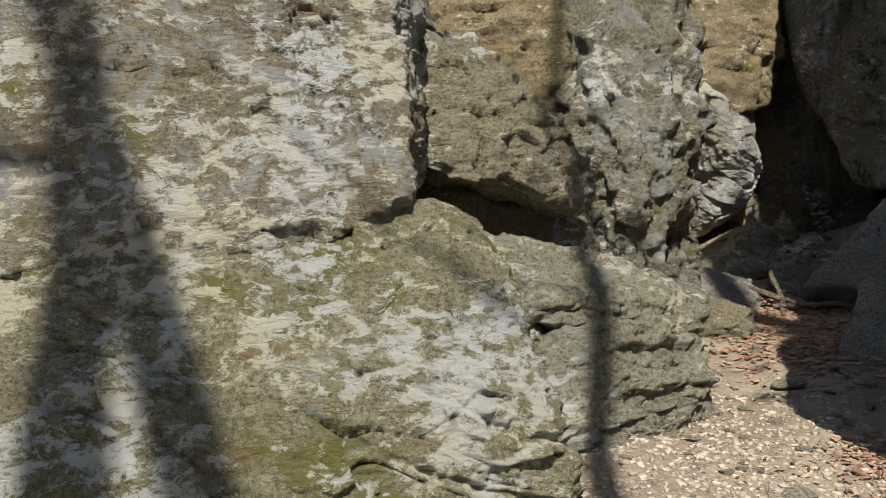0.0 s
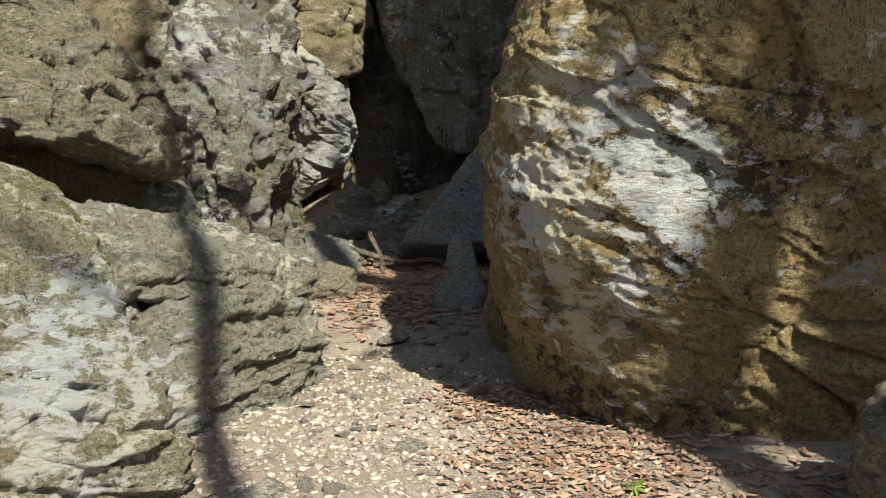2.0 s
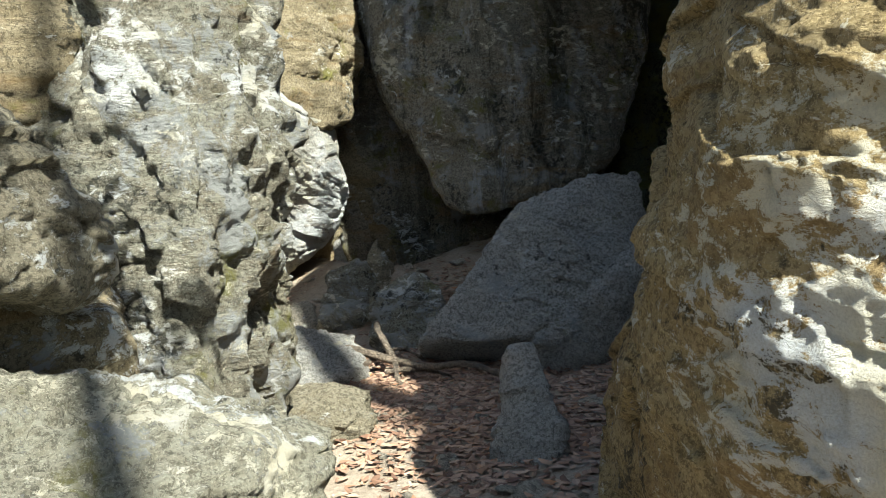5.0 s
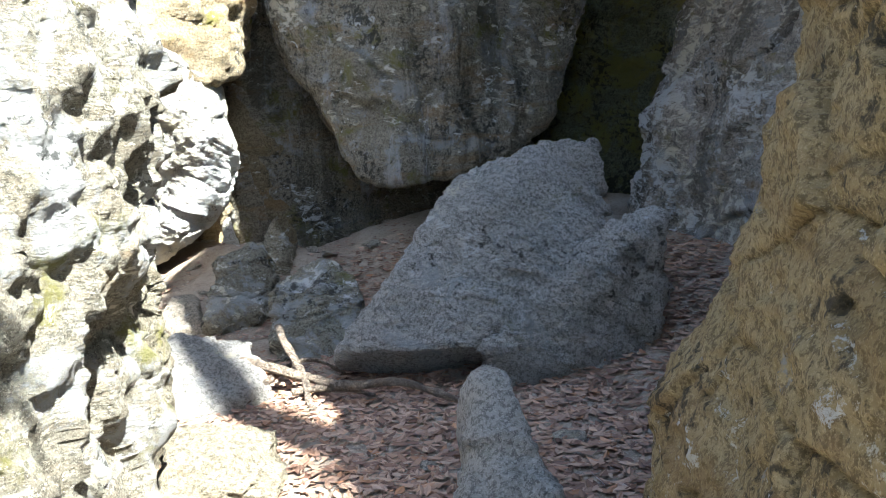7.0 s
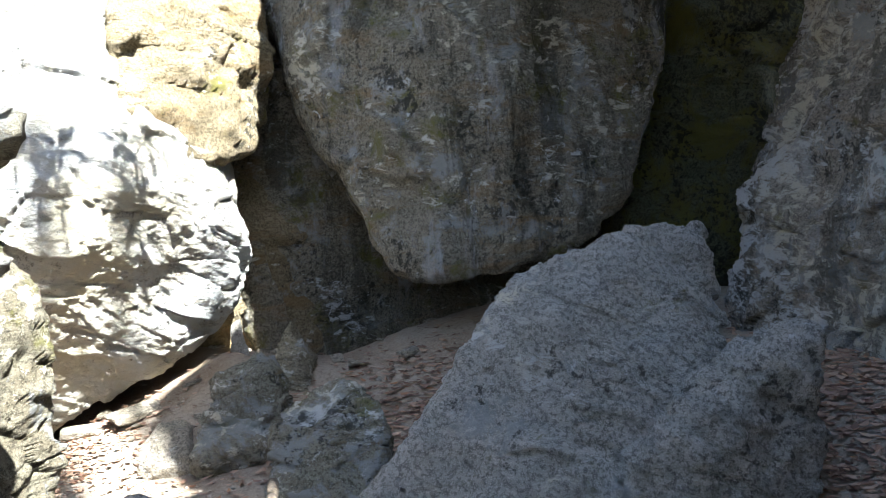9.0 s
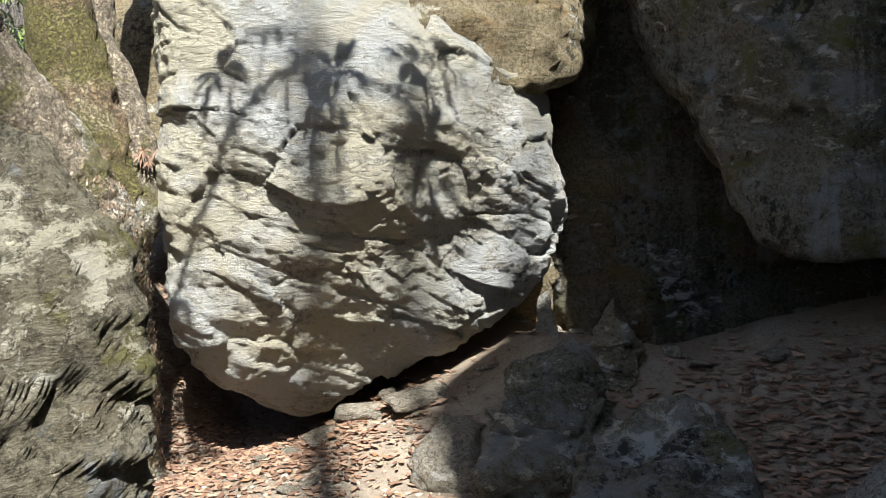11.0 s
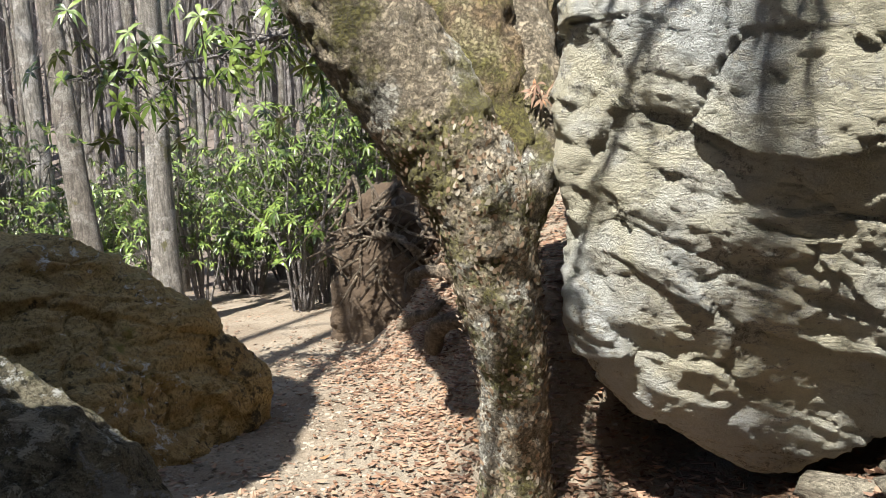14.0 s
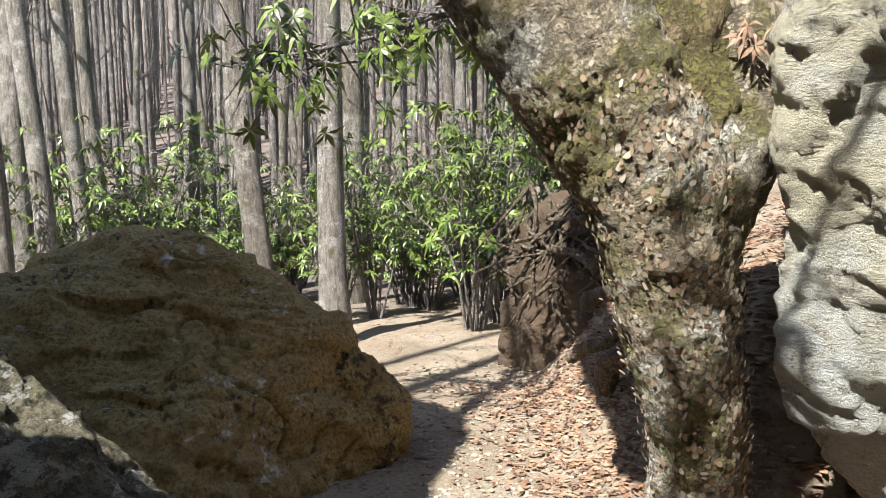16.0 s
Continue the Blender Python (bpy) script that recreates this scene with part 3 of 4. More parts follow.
# added backing so no light comes in under the hanging boulder
boulder("cliff", "filler rock added to stop light behind the hollow", [(4.35, 12.75, -0.9), (4.35, 12.85, 3.2), (6.0, 12.3, -0.9), (9.0, 11.8, -0.9), (9.0, 11.8, 4.0), (6.0, 12.6, 3.6), (4.4, 14.5, -0.9), (4.4, 14.5, 3.2), (9.0, 14.0, 4.0), (9.0, 14.0, -0.9)], M_hang, kind_word="cliff", level=6, rough=0.1, strata=0.03, seed=34)
# filler behind the overhang, so the gap stays in deep shade
boulder("rock", "brown filler rock added to close the shaded gap under the overhang", [(-0.5, 5.4, -0.4), (1.0, 6.0, -0.4), (1.1, 6.1, 0.75), (-0.5, 5.5, 1.25), (0.3, 5.75, 1.05), (-0.5, 7.0, 1.3), (1.0, 7.2, 1.0), (-0.5, 7.0, -0.4), (1.0, 7.2, -0.4)], M_brown, kind_word="rock", level=6, rough=0.04, strata=0.01, seed=41)
boulder("rock", "slanting slab leaning in the gap between boulders", [(4.47, 12.65, 0.9), (4.72, 12.60, 1.0), (4.87, 12.40, 0.1), (4.62, 12.40, -0.5), (5.02, 12.60, -0.5), (4.52, 13.00, 0.3)], M_hang, kind_word="rock", level=5, rough=0.03, strata=0.01, seed=37)
boulder("boulder", "brown rock filling the back of the hollow", [(1.2, 12.8, 1.3), (3.9, 12.9, 1.2), (5.2, 12.9, 2.6), (1.0, 13.4, 3.2), (5.4, 13.2, 4.6), (1.2, 15.0, 1.2), (5.4, 15.0, 4.6), (3.9, 12.8, -0.6), (5.4, 12.5, -0.6), (5.4, 15.0, -0.6), (1.6, 14.8, 0.9)], M_brown, level=6, rough=0.1, seed=31)


# ---- trees ----
def tube(path, radii, sides=10, seed=0, lumps=0.0):
    """Vertices and quads of a tapering limb along a path of points."""
    path = [Vector(p) for p in path]
    verts, faces = [], []
    for k, p in enumerate(path):
        d = (path[min(k + 1, len(path) - 1)] - path[max(k - 1, 0)]).normalized()
        s = d.cross(Vector((0.31, 0.95, 0.05))).normalized()
        t = d.cross(s)
        for j in range(sides):
            g = 2 * math.pi * j / sides
            r = radii[k] * (1 + lumps * noise.noise(Vector((math.cos(g) * 1.5 + seed * 9, math.sin(g) * 1.5, k * 0.35))))
            verts.append(p + (s * math.cos(g) + t * math.sin(g)) * r)
    for k in range(len(path) - 1):
        for j in range(sides):
            m = (j + 1) % sides
            faces.append((k * sides + j, k * sides + m, (k + 1) * sides + m, (k + 1) * sides + j))
    return verts, faces


def joined(name, limbs, mat):
    verts, faces = [], []
    for v, f in limbs:
        o = len(verts)
        verts += v
        faces += [tuple(i + o for i in q) for q in f]
    return mesh_from(name, [x[:] for x in verts], faces, mat)


def bend(points, steps):
    """A smooth path through points (Catmull-Rom)."""
    p = [Vector(q) for q in points]
    p = [p[0] * 2 - p[1]] + p + [p[-1] * 2 - p[-2]]
    out = []
    for k in range(1, len(p) - 2):
        for s in range(steps):
            t = s / steps
            a, b, c, d = p[k - 1:k + 3]
            out.append(0.5 * ((2 * b) + (c - a) * t + (2 * a - 5 * b + 4 * c - d) * t * t + (3 * b - a - 3 * c + d) * t ** 3))
    return out + [p[-2]]


def bark_material(name, base, second, green=0.2, scale=(14, 14, 2.5), flake=34.0):
    m, nt, bsdf = material(name)
    v = coords(nt)
    s = noise_tex(nt, stretched(nt, v, scale), 2.2, 7, 0.7, 0.4)
    f = noise_tex(nt, v, 60, 4, 0.7)
    col = mix(nt, ramp(nt, s, 0.36, 0.62), tuple(x * 0.4 for x in base), base)
    col = mix(nt, ramp(nt, noise_tex(nt, v, 3.0, 5, 0.65), 0.5, 0.62), col, second)
    if green:
        col = mix(nt, maths(nt, "MULTIPLY", ramp(nt, noise_tex(nt, v, 2.4, 6, 0.7), 0.62 - 0.25 * green, 0.7 - 0.2 * green), 0.85), col, mix(nt, f, (0.08, 0.08, 0.015), (0.26, 0.24, 0.06)))
    cell = node(nt, "ShaderNodeTexVoronoi", Scale=flake, Randomness=1.0)
    cell.feature = "DISTANCE_TO_EDGE"
    wob = node(nt, "ShaderNodeTexNoise", Scale=9.0, Detail=6.0, Roughness=0.7)
    nt.links.new(v, wob.inputs["Vector"])
    warp = nt.nodes.new("ShaderNodeVectorMath")
    warp.operation = "MULTIPLY_ADD"
    nt.links.new(wob.outputs["Color"], warp.inputs[0])
    warp.inputs[1].default_value = (0.16, 0.16, 0.16)
    nt.links.new(v, warp.inputs[2])
    nt.links.new(warp.outputs[0], cell.inputs["Vector"])
    gap = ramp(nt, maths(nt, "ADD", cell.outputs["Distance"], maths(nt, "MULTIPLY", f, 0.5)), 0.2, 0.42)
    col = mix(nt, maths(nt, "ADD", maths(nt, "MULTIPLY", gap, 0.7), 0.3), tuple(x * 0.3 for x in base), col)
    nt.links.new(col, bsdf.inputs["Base Color"])
    bsdf.inputs["Roughness"].default_value = 0.9
    bump(nt, bsdf, maths(nt, "ADD", maths(nt, "ADD", s, gap), maths(nt, "MULTIPLY", f, 0.5)), 1.0, 0.04)
    return m


M_bark = bark_material("rough_birch_bark", (0.54, 0.45, 0.32), (0.62, 0.60, 0.52), 0.5, (9, 9, 9))
M_moss_bark = bark_material("mossy_bark", (0.36, 0.26, 0.15), (0.40, 0.34, 0.2), 0.85, (9, 9, 9))
M_trunk = bark_material("grey_bark", (0.38, 0.33, 0.27), (0.48, 0.44, 0.38), 0.1)
M_pale = bark_material("pale_bark", (0.52, 0.47, 0.40), (0.62, 0.58, 0.53), 0.05)
M_root = bark_material("root_bark", (0.33, 0.26, 0.18), (0.24, 0.18, 0.12), 0.0, (6, 6, 6))
M_twig = bark_material("twig_bark", (0.46, 0.41, 0.38), (0.54, 0.49, 0.47), 0.0)


def forest_tree(x, y, r, tall, lean=(0, 0), seed=1, mat=None, limbs=6, label="slender bare grey tree trunk in the wood", base=None):
    rnd = random.Random(seed)
    z = ground_z(x, y) - 0.15 if base is None else base
    path = [Vector((x + lean[0] * h + 0.06 * math.sin(h * 0.7 + seed), y + lean[1] * h + 0.06 * math.cos(h * 0.9 + seed), z + h)) for h in np.linspace(0, tall, 16)]
    radii = [r * (1 - 0.75 * k / 15) * (1.35 if k == 0 else 1) for k in range(16)]
    tree = tagged(new("tree"), label, "tree", "trees of the wood")
    tree.location = (x, y, z)
    tr = new("trunk", joined("trunk", [tube(path, radii, 12, seed, 0.12)], mat or M_trunk))
    tr.parent, tr.matrix_parent_inverse = tree, Matrix.Translation((-x, -y, -z))
    twigs = []
    for k in range(limbs):
        i = rnd.randint(5, 14)
        g, up, ln = rnd.uniform(0, 6.28), rnd.uniform(0.3, 1.0), rnd.uniform(0.8, 2.4)
        d = Vector((math.cos(g), math.sin(g), up))
        pts = [path[i] + d * ln * s + Vector((0, 0, 0.25 * s * s)) for s in (0, 0.35, 0.7, 1)]
        twigs.append(tube(pts, [radii[i] * 0.4, radii[i] * 0.28, radii[i] * 0.16, 0.004], 5))
        for _ in range(3):
            e = Vector((rnd.uniform(-1, 1), rnd.uniform(-1, 1), rnd.uniform(0.1, 1))) * ln * 0.45
            q = pts[rnd.randint(1, 2)]
            twigs.append(tube([q, q + e * 0.5, q + e], [radii[i] * 0.13, radii[i] * 0.08, 0.003], 4))
    if twigs:
        br = new("branchwork", joined("branchwork", twigs, M_twig))
        tagged(br, kind="stuff")
        br.parent, br.matrix_parent_inverse = tree, Matrix.Translation((-x, -y, -z))
    return tree


# trees behind the walker, whose shadows fall on the rocks
for x, y, r, lean, s in ((0.32, -2.0, 0.12, (0.075, 0), 1), (1.06, -3.0, 0.22, (-0.2, 0), 2), (-0.69, -3.0, 0.23, (-0.05, 0), 3), (1.75, -2.0, 0.19, (0.15, 0), 4), (3.42, -2.2, 0.36, (0.0, 0), 5), (4.05, -2.4, 0.3, (0.0, 0), 9)):
    forest_tree(x, y, r, 21, lean, s, limbs=5, label="tall bare tree behind the clearing, casting its shadow")
# unseen trees added on top of the shading rock, to stripe the path with shadow
for x, y, z, r, lean, s in ((-0.05, 8.6, 2.6, 0.09, (-0.2, 0), 6), (-1.6, 8.4, 5.4, 0.11, (-0.03, 0), 7), (-2.6, 8.3, 5.8, 0.09, (0.05, 0), 8)):
    forest_tree(x, y, r, 11, lean, s, limbs=9, label="unseen bare tree added on the shading rock to cast path shadows", base=z)


def thing(name, label, category, group="", at=(0, 0, 0)):
    ob = tagged(new(name), label, category, group)
    ob.location = at
    return ob


def part(name, me, parent, label="", kind=""):
    ob = new(name, me)
    ob.parent = parent
    base = parent.matrix_world.copy() if parent.parent else Matrix.Translation(parent.location)
    ob.matrix_parent_inverse = base.inverted()
    return tagged(ob, label, kind=kind)


def lumpy(me, amount, scale, seed):
    """Roughens a mesh along its normals."""
    n = len(me.vertices)
    co, no = np.empty(n * 3, np.float32), np.empty(n * 3, np.float32)
    me.vertices.foreach_get("co", co)
    me.vertices.foreach_get("normal", no)
    p = co.reshape(-1, 3).astype(float)
    d = amount * (fbm(p * scale, 4, seed) + 0.8 * np.abs(fbm(p * scale * 3.1, 3, seed + 9)))
    me.vertices.foreach_set("co", (p + no.reshape(-1, 3) * d[:, None]).astype(np.float32).ravel())
    me.update()
    return me


def limb(name, points, r0, r1, mat, steps=10, sides=20, lump=0.02, scale=7, seed=1, swell=None):
    path = bend(points, steps)
    n = len(path) - 1
    radii = [np.interp(k / n, np.linspace(0, 1, len(swell)), swell) if swell else r0 + (r1 - r0) * k / n for k in range(n + 1)]
    return lumpy(joined(name, [tube(path, radii, sides, seed)], mat), lump, scale, seed)


# ---- the leaning tree by the pale boulder ----
T1 = [(0.86, 11.22, 2.25), (0.99, 11.31, 1.78), (1.19, 11.44, 1.4), (1.37, 11.57, 1.06), (1.53, 11.64, 0.73), (1.58, 11.66, 0.35), (1.62, 11.72, -0.05), (1.56, 11.84, -0.6)]
old_tree = thing("leaning_tree", "old leaning tree with flaking mossy bark against the pale boulder", "tree", at=T1[-1])
trunk = part("trunk", limb("trunk", [T1[-1][:2] + (T1[-1][2] - 0.35,)] + T1[::-1] + [(-0.35, 11.3, 4.6), (-0.8, 11.2, 7.0)], 0, 0, M_bark, 30, 128, 0.013, 15, 3, swell=(0.22, 0.16, 0.145, 0.18, 0.235, 0.265, 0.26, 0.24, 0.2, 0.17, 0.12)), old_tree)
part("limb", limb("limb", [(1.58, 11.69, 0.57), (1.69, 11.77, 0.86), (1.69, 11.87, 1.21), (1.61, 11.95, 1.6), (1.49, 12.08, 2.07)] + [(1.75, 12.4, 3.6), (1.7, 12.6, 5.5)], 0, 0, M_bark, 22, 72, 0.010, 13, 5, swell=(0.17, 0.16, 0.15, 0.14, 0.13, 0.1, 0.05)), old_tree, "mossy second limb rising beside the boulder")
part("burl", limb("burl", [(1.60, 11.74, 0.45), (1.58, 11.74, 0.9), (1.50, 11.78, 1.35), (1.38, 11.82, 1.9), (1.3, 11.9, 2.6)], 0, 0, M_moss_bark, 14, 64, 0.02, 12, 9, swell=(0.12, 0.19, 0.2, 0.19, 0.12)), old_tree, "mossy swollen wood filling the fork")
part("knot", limb("knot", [(1.16, 11.35, 1.25), (1.07, 11.28, 1.35), (1.02, 11.25, 1.41), (1.05, 11.29, 1.49), (1.11, 11.37, 1.52)], 0.07, 0.035, M_bark, 8, 16, 0.012, 14, 7), old_tree, "hooked knot with a dark hollow")
for k, (pts, r) in enumerate((([(-0.29, 14.40, -0.13), (-0.29, 14.36, -0.06), (-0.14, 14.34, -0.01), (0.04, 14.34, -0.03), (0.08, 14.40, -0.09), (0.18, 14.50, -0.13)], 0.055), ([(0.25, 13.60, -0.46), (0.32, 13.52, -0.32), (0.44, 13.46, -0.23), (0.57, 13.45, -0.19), (0.64, 13.60, -0.17)], 0.065), ([(0.59, 13.28, -0.62), (0.64, 13.26, -0.50), (0.71, 13.26, -0.38), (0.77, 13.35, -0.30)], 0.028), ([(-0.28, 14.10, -0.44), (-0.13, 14.05, -0.34), (0.04, 14.00, -0.29), (0.11, 14.10, -0.20)], 0.04), ([(-1.13, 15.20, 0.21), (-0.83, 15.10, 0.18), (-0.66, 15.00, 0.13), (-0.60, 15.10, 0.03)], 0.03))):
    tagged(new("root", limb("root", pts, r, r * 0.8, M_root, 10, 14, 0.012, 12, k + 2)), "bare curled root sticking out of the leafy bank", "root", "roots of the bank")

# flakes of bark lifting from the lower trunk
def bark_flakes(me, count, low, high, seed):
    """Small curled plates standing proud of a trunk."""
    g = np.random.default_rng(seed)
    n = len(me.vertices)
    co, no = np.empty(n * 3, np.float32), np.empty(n * 3, np.float32)
    me.vertices.foreach_get("co", co)
    me.vertices.foreach_get("normal", no)
    co, no = co.reshape(-1, 3).astype(float), no.reshape(-1, 3).astype(float)
    pick = np.flatnonzero((co[:, 2] > low) & (co[:, 2] < high))
    pick = g.choice(pick, count)
    c, nn = co[pick] + g.normal(0, 0.012, (count, 3)), no[pick]
    up = np.array([0.0, 0.0, 1.0]) + g.normal(0, 0.35, (count, 3))
    up -= nn * np.einsum("ij,ij->i", up, nn)[:, None]
    up /= np.linalg.norm(up, axis=1)[:, None]
    side = np.cross(up, nn)
    ln, wd, lift = g.uniform(0.005, 0.016, count), g.uniform(0.004, 0.010, count), g.uniform(0.002, 0.009, count)
    pts = []
    for a, b, h in ((-1, -0.7, 0.2), (-0.9, 0.8, 0.15), (0.1, 1.1, 0.7), (1, 0.5, 1.2), (0.9, -0.6, 1.0), (0, -1, 0.55)):
        pts.append(c + up * (a * ln * g.uniform(0.7, 1.2, count))[:, None] + side * (b * wd)[:, None] + nn * (h * lift)[:, None])
    verts = np.stack(pts, 1).reshape(-1, 3)
    o = np.arange(count)[:, None] * 6
    return mesh_from("flaking_bark", verts, np.concatenate((o + np.array([[0, 1, 2, 5]]), o + np.array([[2, 3, 4, 5]]))), M_flake, False)


M_flake, nt, bsdf = material("flaking_bark")
geo = nt.nodes.new("ShaderNodeNewGeometry")
tone = mix(nt, ramp(nt, geo.outputs["Random Per Island"], 0.55, 0.75), (0.31, 0.22, 0.14), (0.50, 0.45, 0.35))
nt.links.new(mix(nt, maths(nt, "MULTIPLY", noise_tex(nt, coords(nt), 80, 4), 0.35), tone, (0.09, 0.055, 0.035)), bsdf.inputs["Base Color"])
bsdf.inputs["Roughness"].default_value = 0.9
part("flaking_bark", bark_flakes(trunk.data, 4500, -0.7, 1.1, 3), old_tree, "curling brown and grey flakes of bark", kind="stuff")

# roots across the hollow
for k, (pts, r) in enumerate((
        ([(2.75, 8.95, -0.36), (3.05, 8.78, -0.30), (3.3, 8.42, -0.36), (3.45, 8.08, -0.36), (3.65, 7.78, -0.31), (3.9, 7.42, -0.42)], 0.035),
        ([(3.45, 9.05, -0.2), (3.34, 8.75, -0.2), (3.31, 8.41, -0.36), (3.22, 8.12, -0.46), (3.3, 7.8, -0.5)], 0.028),
        ([(3.2, 8.35, -0.42), (3.4, 8.2, -0.40), (3.55, 8.0, -0.42), (3.7, 8.0, -0.52)], 0.018),
        ([(2.95, 8.5, -0.47), (3.2, 8.6, -0.38), (3.5, 8.7, -0.36), (3.75, 8.6, -0.5)], 0.02))):
    tagged(new("root", limb("root", pts, r, r * 0.5, M_root, 10, 12, 0.006, 15, k + 12)), "grey bare root snaking over the leaf litter", "root", "roots of the hollow")

# ---- fine surface of the ground ----
def surface(x, y):
    p = np.stack((np.asarray(x, float), np.asarray(y, float), np.zeros(len(x))), 1)
    return height(p[:, 0], p[:, 1]) + 0.03 * fbm(p * 1.1, 3, 5) + 0.012 * fbm(p * 6, 3, 9)


rng = np.random.default_rng(7)
M_leaf, nt, bsdf = material("dead_leaves")
geo = nt.nodes.new("ShaderNodeNewGeometry")
cr = nt.nodes.new("ShaderNodeValToRGB")
for pos, c in ((0.06, (0.10, 0.05, 0.03)), (0.35, (0.25, 0.15, 0.095)), (0.65, (0.38, 0.25, 0.165)), (0.9, (0.44, 0.31, 0.21)), (0.97, (0.36, 0.17, 0.07))):
    e = cr.color_ramp.elements.new(pos)
    e.color = (*c, 1)
for e in (cr.color_ramp.elements[0], cr.color_ramp.elements[-1]):
    e.color = (0.2, 0.11, 0.065, 1)
nt.links.new(geo.outputs["Random Per Island"], cr.inputs[0])
nt.links.new(mix(nt, maths(nt, "MULTIPLY", noise_tex(nt, coords(nt), 70, 4), 0.5), cr.outputs[0], (0.13, 0.07, 0.04)), bsdf.inputs["Base Color"])
bsdf.inputs["Roughness"].default_value = 0.7


def litter(name, label, centres, spread, count, size, lift=0.012):
    """Fallen leaves: curled six-cornered blades scattered round centres."""
    c = np.array(centres)[rng.integers(0, len(centres), count)]
    x = c[:, 0] + rng.normal(0, 1, count) * c[:, 2] * spread
    y = c[:, 1] + rng.normal(0, 1, count) * c[:, 2] * spread
    z = surface(x, y) + lift * rng.uniform(0.2, 1.6, count)
    g = rng.uniform(0, 6.283, count)
    s = size * rng.uniform(0.55, 1.35, count)
    wd = s * rng.uniform(0.25, 0.5, count)
    curl = s * rng.uniform(-0.35, 0.45, count)
    tilt, roll_ = rng.normal(0, 0.35, count), rng.normal(0, 0.45, count)
    pts = []
    for a, b, k in ((-1, 0, 1), (-0.3, -1, 0.3), (0.45, -0.8, 0.35), (1, 0, 1), (0.45, 0.8, 0.35), (-0.3, 1, 0.3)):
        lx, ly = a * s, b * wd
        lz = k * curl * 0.6 + lx * tilt + ly * roll_
        pts.append(np.stack((x + lx * np.cos(g) - ly * np.sin(g), y + lx * np.sin(g) + ly * np.cos(g), z + np.abs(lz) * 0.7), 1))
    verts = np.stack(pts, 1).reshape(-1, 3)
    o = np.arange(count)[:, None] * 6
    faces = np.concatenate((o + np.array([[0, 1, 2, 3]]), o + np.array([[0, 3, 4, 5]])))
    return tagged(new(name, mesh_from(name, verts, faces, M_leaf, False)), label, "leaf litter", kind="stuff")


litter("leaf_litter", "brown fallen leaves thick in the shaded hollow", [(3.6, 7.3, 1.0), (4.4, 6.6, 0.9), (3.0, 6.4, 0.7), (5.6, 7.0, 0.8), (5.2, 9.0, 1.0), (6.2, 8.2, 0.8), (4.9, 10.2, 0.8), (3.3, 8.3, 0.6)], 0.75, 15000, 0.036)
litter("leaf_litter", "dry tan leaves drifted against the ochre boulder", [(2.3, 3.2, 0.6), (1.9, 2.6, 0.6), (2.1, 3.9, 0.3), (2.6, 2.2, 0.5), (2.0, 3.1, 0.5)], 0.55, 2600, 0.024)
litter("leaf_litter", "pinkish brown leaves covering the bank beside the path", [(0.9, 13.0, 0.5), (0.4, 13.9, 0.7), (-0.3, 14.8, 0.7), (1.5, 12.5, 0.5), (0.8, 14.6, 0.8), (-0.6, 15.8, 0.8), (2.0, 12.0, 0.6), (2.8, 11.6, 0.5), (1.2, 11.6, 0.6), (0.2, 14.2, 0.4), (0.9, 13.3, 0.4), (-0.5, 14.7, 0.4)], 0.8, 15000, 0.03)
litter("leaf_litter", "scattered brown leaves along the path", [(2.5, 9.5, 1.2), (1.0, 11.0, 1.2), (-1.5, 14.0, 1.5), (-3, 17, 2.5), (-5, 15, 3), (-4, 12, 2)], 0.9, 4000, 0.026)

# ---- stones ----
stone_meshes = []
for k in range(8):
    rr = random.Random(50 + k)
    cs = [(rr.uniform(-1, 1), rr.uniform(-0.75, 0.75), rr.uniform(-0.35, 0.4)) for _ in range(13)]
    stone_meshes.append(rock_mesh("stone", [Vector(c) * 0.1 for c in cs], M_stone, level=4, sharp=16, rough=0.006, strata=0.004, period=0.03, seed=k + 60))
rr = random.Random(5)
zones = [(1.3, 4.2, 0.7, 0.9, 110, 0.5), (0.5, 3.0, 0.5, 0.3, 40, 0.7), (1.7, 5.4, 0.5, 0.7, 30, 0.6), (2.6, 6.2, 0.6, 0.8, 18, 0.8), (2.9, 11.0, 0.8, 0.5, 26, 0.9), (4.6, 11.6, 0.8, 0.5, 20, 1.1), (5.2, 6.6, 0.9, 0.6, 12, 1.0), (1.6, 10.6, 0.9, 0.7, 24, 0.5), (-0.6, 14.2, 0.9, 1.0, 20, 0.5)]
for cx, cy, sx, sy, count, big in zones:
    for _ in range(count):
        x, y = cx + rr.gauss(0, sx), cy + rr.gauss(0, sy)
        s = big * rr.choice((0.35, 0.45, 0.6, 0.8, 1.1))
        ob = tagged(new("stone", stone_meshes[rr.randrange(8)]), "pale flat stone lying loose on the ground", "stone", "loose stones")
        ob.matrix_world = pose(x, y, float(surface([x], [y])[0]) + 0.012 * s, rr.uniform(-12, 12), rr.uniform(-12, 12), rr.uniform(0, 360)) @ Matrix.Diagonal((s, s, s * 0.8, 1))
